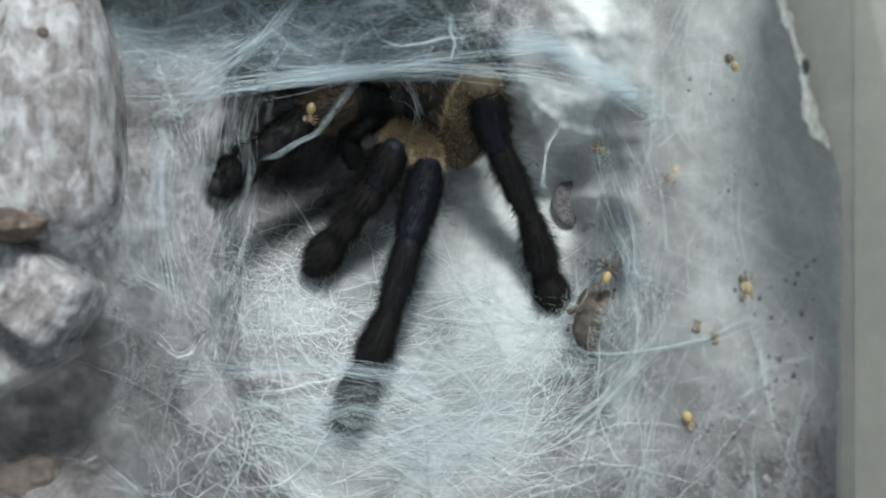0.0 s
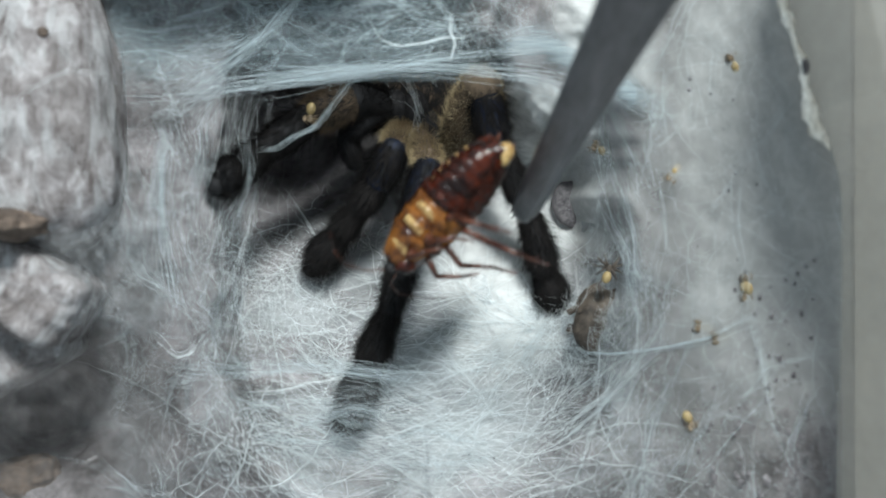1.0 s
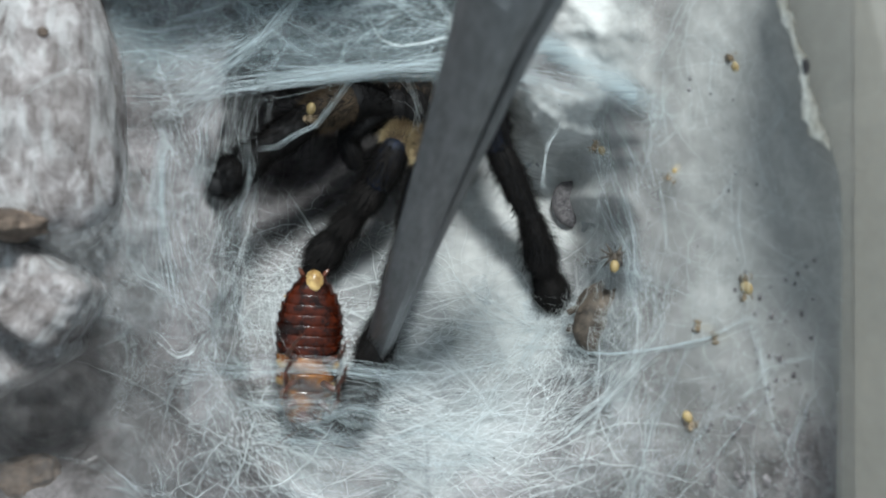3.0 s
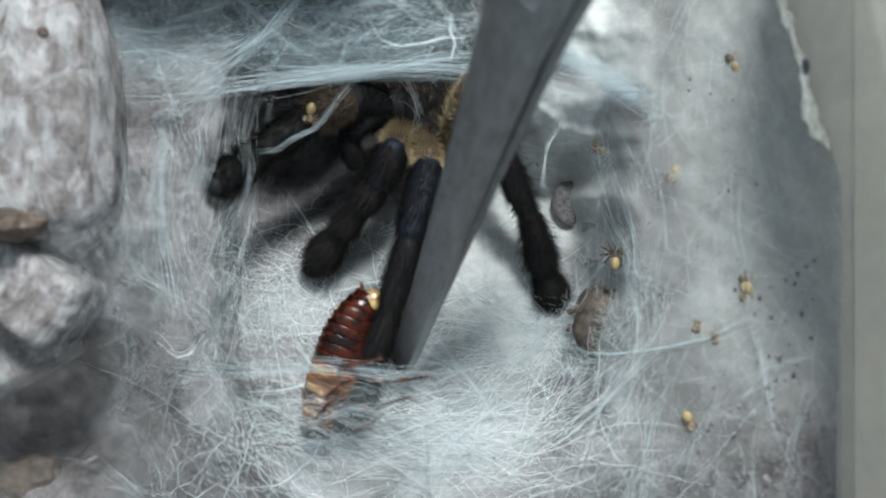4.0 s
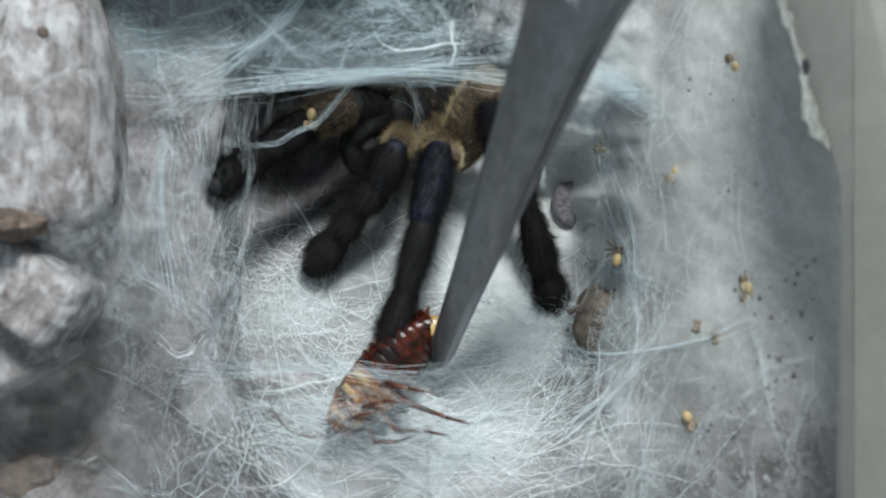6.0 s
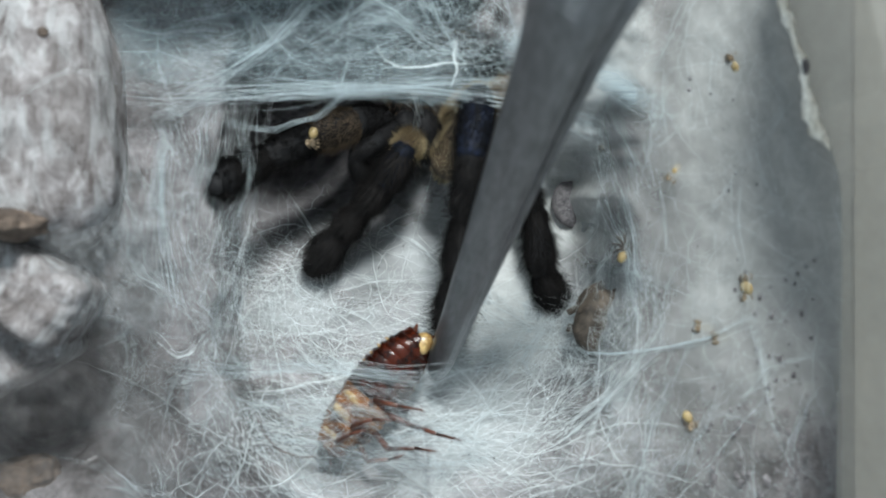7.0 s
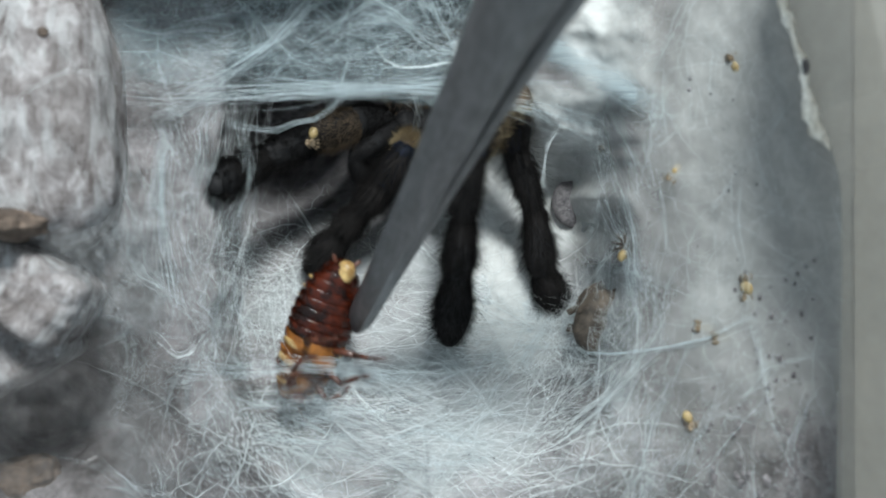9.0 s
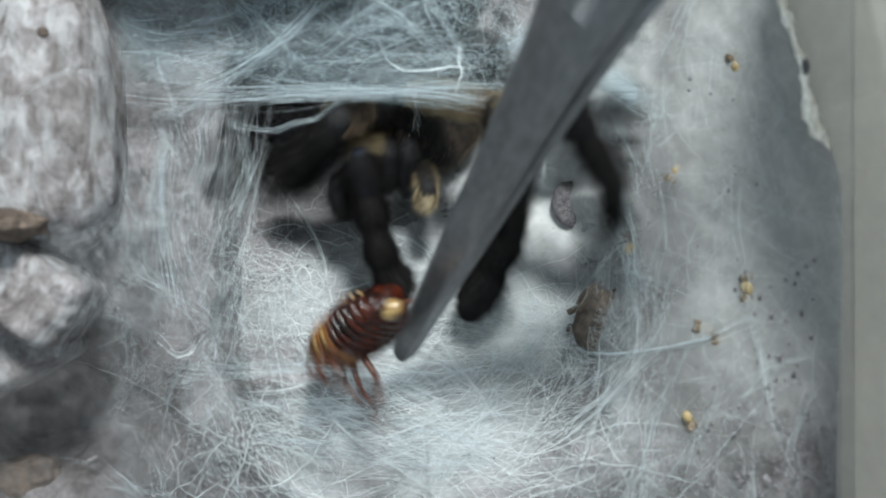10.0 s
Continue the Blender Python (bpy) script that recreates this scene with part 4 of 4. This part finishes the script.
def bare_limb(name, pts, r0, r1, mat, parent, spines=0, seed=1):
    """A thin jointed limb through points in millimetres, with spines."""
    rng = np.random.RandomState(seed)
    bm = bmesh.new()
    for i, (a, b) in enumerate(zip(pts, pts[1:])):
        a, b = Vector(a) * 0.001, Vector(b) * 0.001
        f = i / max(1, len(pts) - 1)
        ra, rb = (r0 + (r1 - r0) * f) * 0.001, (r0 + (r1 - r0) * (f + 1 / (len(pts) - 1))) * 0.001
        m = along(a, b) @ Matrix.Translation((0, 0, (b - a).length / 2))
        bmesh.ops.create_cone(bm, cap_ends=True, segments=8, radius1=ra, radius2=rb, depth=(b - a).length, matrix=m)
        bmesh.ops.create_icosphere(bm, subdivisions=1, radius=ra * 1.02, matrix=Matrix.Translation(a))
        if i and spines:
            for _ in range(spines):
                s = rng.rand()
                c = a.lerp(b, s)
                d = Vector(rng.normal(0, 1, 3)).normalized() + (b - a).normalized() * 0.8
                bmesh.ops.create_cone(bm, segments=4, radius1=0.00007, radius2=0, depth=0.0010, matrix=along(c, c + d) @ Matrix.Translation((0, 0, 0.0005)))
    return part(name, bm, mat, parent)


for sx in (-1, 1):
    k = 1.0 if sx > 0 else 0.75
    bare_limb("foreleg", [(sx * 1.2, 6.0, -1.8), (sx * 3.0, 7.2, -4.2 * k), (sx * 3.6, 5.0, -6.6 * k), (sx * 3.2, 3.0, -8.5 * k)], 0.5, 0.12, LIMB, roach, 8, 5 + sx)
    bare_limb("middle_leg", [(sx * 1.4, 3.4, -1.9), (sx * 3.4, 4.0, -5.5 * k), (sx * 3.8, 1.2, -9.0 * k), (sx * 3.4, -0.5, -12.5 * k)], 0.52, 0.11, LIMB, roach, 10, 8 + sx)
    bare_limb("hind_leg", [(sx * 1.4, 0.8, -1.9), (sx * 3.4, -0.6, -6.0 * k), (sx * 3.2, -2.4, -11.0 * k), (sx * 2.6, -4.2, -15.5 * k)], 0.55, 0.10, LIMB, roach, 12, 11 + sx)
    bare_limb("antenna", [(sx * 0.8, 10.4, -0.8), (sx * 3.0, 12.5, 0.4), (sx * 6.5, 13.2, 0.8), (sx * 10.5, 12.2, 0.6), (sx * 14, 10.4, 0)], 0.12, 0.05, LIMB, roach)


# ---- the tweezers: points at the origin, shaft along +Y ----
tweezers = new("tweezers")
tagged(tweezers, "long grey steel tweezers with flat tapered points", "tweezers")


def tweezer_arm(side, parent):
    """One tapered flat arm with a ground inner face; side is +1 or -1 across the gap."""
    bm = bmesh.new()
    stations = [(0, 1.5, 0.5, 0.30), (0.5, 2.3, 0.7, 0.36), (1.6, 3.0, 0.8, 0.45), (4, 3.4, 0.9, 0.5), (14, 4.0, 1.0, 0.75), (26, 5.0, 1.1, 1.1), (40, 6.2, 1.2, 1.6),
                (54, 7.5, 1.3, 2.2), (63, 8.5, 1.4, 2.6), (71, 10.4, 1.5, 2.9), (78, 12.2, 1.5, 3.2), (100, 13.4, 1.6, 3.6), (130, 11.4, 1.6, 3.0), (160, 8.4, 1.6, 1.1)]
    loops = []
    for y, w, t, gap in stations:
        c = side * gap
        z0, z1 = c - t / 2, c + t / 2
        e = 0.2
        pts = [(-w / 2 + e, z0), (w / 2 - e, z0), (w / 2, z0 + e), (w / 2, z1 - 0.6 * t), (0.40 * w, z1 - 0.05), (0.36 * w, z1), (0, z1 + 0.02 * w), (-0.25 * w, z1 + 0.015 * w), (-w / 2 + e, z1 - 0.01 * w), (-w / 2, z1 - e - 0.01 * w), (-w / 2, z0 + e)]
        loops.append([bm.verts.new((x * 0.001, y * 0.001, z * 0.001)) for x, z in pts])
    m = len(loops[0])
    for a, b in zip(loops, loops[1:]):
        for k in range(m):
            f = bm.faces.new((a[k], a[(k + 1) % m], b[(k + 1) % m], b[k]))
            f.smooth = k in (5, 6, 7)
    bm.faces.new(loops[0][::-1])
    bm.faces.new(loops[-1])
    bmesh.ops.recalc_face_normals(bm, faces=bm.faces)
    return part("arm", bm, STEEL, parent, smooth=False)


tweezer_arm(1, tweezers)
tweezer_arm(-1, tweezers)
bm = bmesh.new()
bmesh.ops.create_cube(bm, size=1, matrix=Matrix.Translation((0, 0.158, 0)) @ Matrix.Diagonal((0.0085, 0.012, 0.0034, 1)))
bmesh.ops.bevel(bm, geom=bm.edges, offset=0.0006, segments=2, affect="EDGES")
part("joint", bm, STEEL, tweezers)
for k in range(14):
    bm = bmesh.new()
    bmesh.ops.create_cube(bm, size=1, matrix=Matrix.Translation((0.0002, 0.070 + 0.0012 * k, 0.0037 + 0.00003 * k)) @ Matrix.Diagonal((0.0046, 0.0006, 0.0005, 1)))
    bmesh.ops.bevel(bm, geom=bm.edges, offset=0.00012, segments=1, affect="EDGES")
    part("grip_ridge", bm, STEEL, tweezers)


# ---- spiderlings, husk, frass ----
def build_spiderling(x, y, z, turn, span=0.85, limb=0.2, legs=DUSK):
    """A tiny cream spider, about four millimetres over the legs at span 1."""
    ob = new("spiderling")
    ovoid("abdomen", ob, (0, -0.0009, 0.0004), (1.3, 1.7, 1.2), PALE, seed=21)
    ovoid("carapace", ob, (0, 0.0004, 0.0004), (0.9, 1.1, 0.6), legs, seed=22)
    for sx in (-1, 1):
        for k, a in enumerate((65, 30, -10, -50)):
            c, s = math.cos(radians(a)), math.sin(radians(a))
            g = span
            bare_limb("leg", [(sx * 0.3, 0.5 + 0.12 * s, 0.4), (sx * (0.3 + 0.9 * g * c), 0.5 + 0.9 * g * s, 0.9), (sx * (0.3 + 1.7 * g * c), 0.5 + 1.7 * g * s, 0.2), (sx * (0.3 + 2.1 * g * c), 0.5 + 2.2 * g * s, -0.3)], limb, 0.08, legs, ob)
    ob.matrix_world = Matrix.Translation(at(x, y, z)) @ pose(0, 0, 0, 0, 0, turn)
    return tagged(ob, "tiny cream-bodied spiderling clinging to silk", "spiderling", "spiderlings in the web")


first_ling = build_spiderling(1077, 478, -1.5, -15, legs=HUSK)
huddled = build_spiderling(1298, 108, float(height(1298, 108)) + 2.05, 20, 0.38, 0.14)
huddled["label"] = "tiny amber spiderling huddled under the silk"
beside_ling = copy_thing(huddled, Matrix.Translation(at(552, 205, -3)) @ pose(0, 0, 0, 0, 40, 170))
ledge_ling = copy_thing(huddled, Matrix.Translation(at(1058, 262, -8)) @ pose(0, 0, 0, 0, 0, 60))
for x, y, a in ( (1322, 498, 10), (1320, 520, 190), (1272, 598, 100), (1240, 578, 80), (1190, 312, 150), (1222, 748, 210)):
    copy_thing(huddled, Matrix.Translation(at(x, y, float(height(x, y)) + 2.05)) @ pose(0, 0, 0, 0, 0, a))

husk = new("husk")
husk.location = at(1058, 568, float(height(1058, 568)) + 1.2)
tagged(husk, "brown curled husk of old prey bound in silk", "husk")
ovoid("shell", husk, (0, 0, 0), (6.5, 9.0, 4), HUSK, (0, 0, -25), HAIR, 60, 0.0015, seed=31)
ovoid("shell", husk, at(1052, 520, float(height(1052, 520)) + 2.0) - husk.location, (6.0, 2.6, 2.6), HUSK, (0, 0, 35), HAIR, 50, 0.0015, seed=32)
ovoid("shell", husk, at(1012, 582, float(height(1012, 582)) + 1.2) - husk.location, (1.8, 1.6, 1.6), RUST, (0, 0, 10), HAIR, 20, 0.001, seed=33)
tagged(ovoid("silk_knot", None, at(1010, 362, float(height(1010, 362)) + 0.8), (5.5, 7, 2.4), SPECK, (0, 0, 15), seed=35), "dark round pellet under silk", "debris")

rng = np.random.RandomState(9)
bm = bmesh.new()
for _ in range(760):
    if rng.rand() < 0.8:
        x, y = rng.normal(1345, 75), 880 - 850 * rng.rand() ** 1.3
        if not 1150 < x < 1468:
            continue
        r = 0.00011 + 0.00032 * rng.rand() ** 3 * (0.5 + y / 900)
    else:
        x, y = rng.uniform(450, 1100), rng.uniform(420, 860)
        r = 0.00018
    z = float(height(x, y)) + (2.35 if x > 1150 else 0.8)
    bmesh.ops.create_icosphere(bm, subdivisions=1, radius=r, matrix=Matrix.Translation(at(x, y, z)) @ Matrix.Diagonal((1, rng.uniform(0.7, 1.6), 0.8, 1)))
me = bpy.data.meshes.new("frass")
bm.to_mesh(me)
bm.free()
me.materials.append(SPECK)
tagged(new("frass", me), "scattered dark specks of frass caught in the silk", "debris", kind="stuff")

silk("silk_tuft", *skeins(10, 95, lambda r: (r.normal(1022, 14), r.normal(545, 12)), lambda r, x, y: -0.7 + r.normal(0, 0.5), 80, 0.9, lambda x, y: height(x, y) + 2.6, 1.5, (5, 12), 6, (0.008, 0.02)), THREAD,
     "bright tuft of silk binding the husk to the floor")
me = bpy.data.meshes.new("pellet")
bm = bmesh.new()
bmesh.ops.create_icosphere(bm, subdivisions=2, radius=0.0007, matrix=Matrix.Diagonal((0.7, 1.5, 0.8, 1)))
bm.to_mesh(me)
bm.free()
me.materials.append(SPECK)
tagged(new("pellet", me), "dark droplet of frass stuck to the silk edge", "debris").location = at(1426, 118, 19.5)


def ragged_ribbon():
    """A ragged ribbon, thick as card, that paints the container wall's bright edge highlight."""
    path = [(1372, -40), (1388, 18), (1404, 62), (1417, 110), (1424, 160), (1435, 208), (1450, 240), (1470, 266)]
    rng = np.random.RandomState(90)
    n = 90
    t = np.linspace(0, 1, n)
    u = np.linspace(0, 1, len(path))
    cx, cy = np.interp(t, u, [q[0] for q in path]), np.interp(t, u, [q[1] for q in path])
    z = 18.0 + 2.0 * t
    wide = 5.5 + 7.0 * np.abs(cloud(cy, cy, 34, 71)) + 2.5 * np.abs(cloud(cy, cy, 9, 72)) + 6.0 * np.exp(-((cy - 205) / 35) ** 2)
    wide = wide * (1 - ease(0.93, 1.0, t) * 0.8)
    cx = cx + 3.0 * cloud(cy, cy, 21, 73) + rng.normal(0, 0.5, n)
    bm = bmesh.new()
    rows = []
    for k in range(n):
        ring = []
        for a, h in ((-0.9, -0.3), (-0.7, 0.25), (0.0, 0.5), (0.75, 0.2), (1.0, -0.3)):
            ring.append(bm.verts.new(at(cx[k] + a * wide[k], cy[k] - a * wide[k] * 0.25, z[k] + h + 0.08 * rng.normal())))
        rows.append(ring)
    for a, b in zip(rows, rows[1:]):
        for k in range(5):
            bm.faces.new((a[k], a[(k + 1) % 5], b[(k + 1) % 5], b[k]))
    bm.faces.new(rows[0][::-1])
    bm.faces.new(rows[-1])
    bmesh.ops.recalc_face_normals(bm, faces=bm.faces)
    me = bpy.data.meshes.new("glint_lip")
    bm.to_mesh(me)
    bm.free()
    me.shade_smooth()
    me.materials.append(LIP)
    return tagged(new("glint_lip", me), "ragged cream ribbon for the bright highlight along the container wall", "spider web")


# near-white colour stands in for the highlight on the wall's edge
LIP = two_tone("pale_glint", (0.66, 0.61, 0.52), (0.95, 0.92, 0.86), 300, 0.5, 0.4, 0.0002, 4)
ragged_ribbon()
bm = bmesh.new()
for a, b, r in (((1008, 552, -9), (1040, 536, -8), 0.5), ((1040, 536, -8), (1066, 522, -7), 0.42), ((1066, 522, -7), (1092, 512, -6), 0.3), ((1062, 524, -7), (1086, 540, -7), 0.2)):
    va, vb = at(*a), at(*b)
    bmesh.ops.create_cone(bm, cap_ends=True, segments=8, radius1=r * 0.001, radius2=r * 0.0008, depth=(vb - va).length * 1.15, matrix=along(va, vb) @ Matrix.Translation((0, 0, (vb - va).length / 2)))
me = bpy.data.meshes.new("dead_limb")
bm.to_mesh(me)
bm.free()
me.materials.append(HUSK)
tagged(new("dead_limb", me), "dark dry insect limb stuck on the husk", "debris")
silk("husk_silk", *both(fibres(70, 96, blob((1045, 575, 26, 30, 1)), lambda r, x, y: r.uniform(0, 6.3), 90, 0.7, lambda x, y: np.maximum(height(x, y), -11) + 3.6, 1.0, (0.006, 0.020), 2),
                        fibres(18, 97, blob((1020, 590, 14, 22, 1)), lambda r, x, y: 1.1 + r.normal(0, 0.7), 100, 0.6, lambda x, y: np.maximum(height(x, y), -11) + 3.8, 1.2, (0.014, 0.045), 2)), THREAD,
     "white silk threads wrapped over the husk")


# ---- what moves ----
def motions():
    walk(spider, [(t, Matrix.Translation(SPIDER_BASE + BODY[k])) for t, k in BODY_TIMES])
    for ob, rows in LIMB_KEYS:
        walk(ob, rows)

    # cockroach: seconds, head, tail, height of head and tail, roll
    body = [(0.0, 640, -420, 930, -660, 40, 44, 125), (0.5, 690, -60, 905, -300, 34, 38, 125), (0.6, 700, 95, 915, -150, 30, 34, 125), (0.8, 722, 365, 935, 105, 20, 24, 125),
            (1.0, 685, 480, 890, 255, 12, 15, 125), (1.2, 660, 530, 855, 265, 6, 9, 130), (1.5, 640, 615, 770, 325, 0, 2, 137), (1.8, 598, 690, 655, 385, -4, -2, 155),
            (2.1, 565, 708, 592, 408, -5, -2, 170), (2.4, 532, 740, 527, 450, -5, -2, 173), (2.7, 535, 760, 540, 482, -5, -3, 170), (3.8, 548, 765, 620, 500, -5, -4, 155),
            (4.1, 562, 775, 672, 535, -5, -4, 140), (4.5, 568, 775, 745, 545, -5, -4, 140), (5.0, 582, 775, 792, 578, -5, -4, 137), (5.7, 590, 765, 772, 558, -5, -4, 135),
            (6.8, 575, 805, 745, 600, -5, -4, 137), (7.2, 575, 805, 742, 592, -5, -4, 137), (7.5, 588, 790, 758, 570, -5, -4, 137), (8.0, 605, 805, 805, 610, -5, -5, 137),
            (8.3, 578, 825, 765, 645, -5, -5, 135), (8.6, 572, 825, 730, 640, -5, -5, 137), (8.8, 565, 785, 668, 558, -5, -3, 145), (9.0, 510, 725, 612, 462, -5, 0, 152),
            (9.2, 500, 705, 598, 428, -5, 0, 150), (9.5, 555, 735, 678, 468, -5, -1, 147), (9.7, 615, 765, 718, 498, -5, -2, 145), (9.9, 590, 790, 722, 545, -5, -3, 140), (10.0, 560, 645, 698, 530, -5, 11, 140)]
    rows = []
    for t, hx, hy, tx, ty, hz, tz, roll in body:
        a, b = at(hx, hy, hz), at(tx, ty, tz)
        y = (a - b).normalized()
        x = y.cross(Vector((0, 0, 1))).normalized()
        m = Matrix((x, y, x.cross(y))).transposed().to_4x4()
        rows.append((t, Matrix.Translation((a + b) / 2) @ m @ Matrix.Rotation(radians(roll), 4, "Y")))
    walk(roach, rows)

    # tweezers: seconds, points, their height, where the shaft crosses the grid's upper edge, its height there
    grip = [(0.0, 900, -500, 38, 1110, -1000, 70), (0.5, 915, -180, 32, 1100, -600, 62), (0.6, 925, -20, 28, 1060, -300, 50), (0.8, 922, 262, 20, 1085, 0, 39), (1.0, 922, 385, 12, 1125, 0, 41),
            (1.2, 868, 412, 8, 1042, 0, 39), (1.5, 805, 482, 2, 1030, 0, 37), (1.8, 752, 548, -2, 983, 0, 35), (2.1, 695, 578, -4, 930, 0, 35), (2.4, 640, 624, -5, 872, 0, 35),
            (2.7, 648, 648, -6, 890, 0, 35), (3.8, 690, 640, -6, 925, 0, 35), (4.1, 722, 660, -6, 960, 0, 35), (4.5, 787, 648, -6, 1000, 0, 35), (5.0, 822, 660, -6, 1042, 0, 35),
            (5.7, 778, 640, -6, 1020, 0, 35), (6.8, 770, 665, -6, 1030, 0, 37), (7.2, 770, 665, -6, 1035, 0, 37), (7.5, 760, 652, -6, 1062, 0, 37), (8.0, 820, 700, -7, 1140, 0, 39),
            (8.3, 765, 772, -8, 1110, 0, 39), (8.6, 735, 690, -7, 1080, 0, 39), (8.8, 665, 655, -5, 1005, 0, 39), (9.0, 628, 582, -2, 932, 0, 39), (9.2, 605, 548, -1, 897, 0, 39),
            (9.5, 680, 590, -3, 997, 0, 39), (9.7, 733, 620, -5, 1040, 0, 39), (9.9, 738, 650, -6, 1070, 0, 39), (10.0, 708, 632, -5, 1055, 0, 39)]
    rows = []
    for t, px, py, pz, qx, qy, qz in grip:
        qz += 8
        a, b = at(px, py, pz), at(qx, qy, qz)
        y = (b - a).normalized()
        x = y.cross(Vector((0, 0, 1))).normalized()
        m = Matrix((x, y, x.cross(y))).transposed().to_4x4()
        rows.append((t, Matrix.Translation(a) @ m @ Matrix.Rotation(radians(-24), 4, "Y")))
    walk(tweezers, rows)

    # silk pulled along by the spider
    p = at(*PIVOT)
    walk(canopy, [(0, Matrix.Translation(p)), (5.75, Matrix.Translation(p)), (6.6, Matrix.Translation(p) @ pose(0, 0, 0, 0, 0, -4.5)), (9.75, Matrix.Translation(p) @ pose(0, 0, 0, 0, 0, -4.5)),
                  (10.0, Matrix.Translation(p) @ pose(0.0006, 0, 0, 0, 0, -5.2))])
    p = at(390, 280, -2)
    walk(loop, [(0, Matrix.Translation(p)), (2.1, Matrix.Translation(p) @ pose(0, 0.0015, 0)), (4.0, Matrix.Translation(p) @ pose(0, 0.0008, 0)), (5.75, Matrix.Translation(p) @ pose(0, 0.001, 0)),
                (6.6, Matrix.Translation(p) @ pose(0, 0.005, 0.002, 0, 0, -12)), (10, Matrix.Translation(p) @ pose(0, 0.005, 0.002, 0, 0, -13))])
    walk(first_ling, [(t, Matrix.Translation(at(x, y, z)) @ pose(0, 0, 0, 0, 0, a)) for t, x, y, z, a in
                      ((0, 1076, 480, -1.5, -15), (2.0, 1077, 478, -1.5, -15), (2.7, 1085, 465, -1.2, 0), (3.8, 1088, 455, -1, 0), (5.7, 1090, 450, -1, -5), (6.8, 1106, 445, -0.5, -25), (9.0, 1106, 442, -0.5, -25), (9.5, 1112, 430, 0, -25), (10, 1120, 430, 0, -30))])
    walk(beside_ling, [(t, Matrix.Translation(at(x, y, z)) @ pose(0, 0, 0, 0, 40, 170)) for t, x, y, z in ((0, 552, 205, -3), (5.75, 552, 205, -3), (6.6, 556, 248, -3), (9.7, 556, 248, -3), (10, 565, 236, -2))])
    walk(ledge_ling, [(t, Matrix.Translation(at(x, y, z)) @ pose(0, 0, 0, 0, 0, 60)) for t, x, y, z in ((0, 1058, 262, -8), (5.75, 1060, 262, -8), (6.6, 1074, 260, -8), (10, 1074, 260, -8))])


motions()
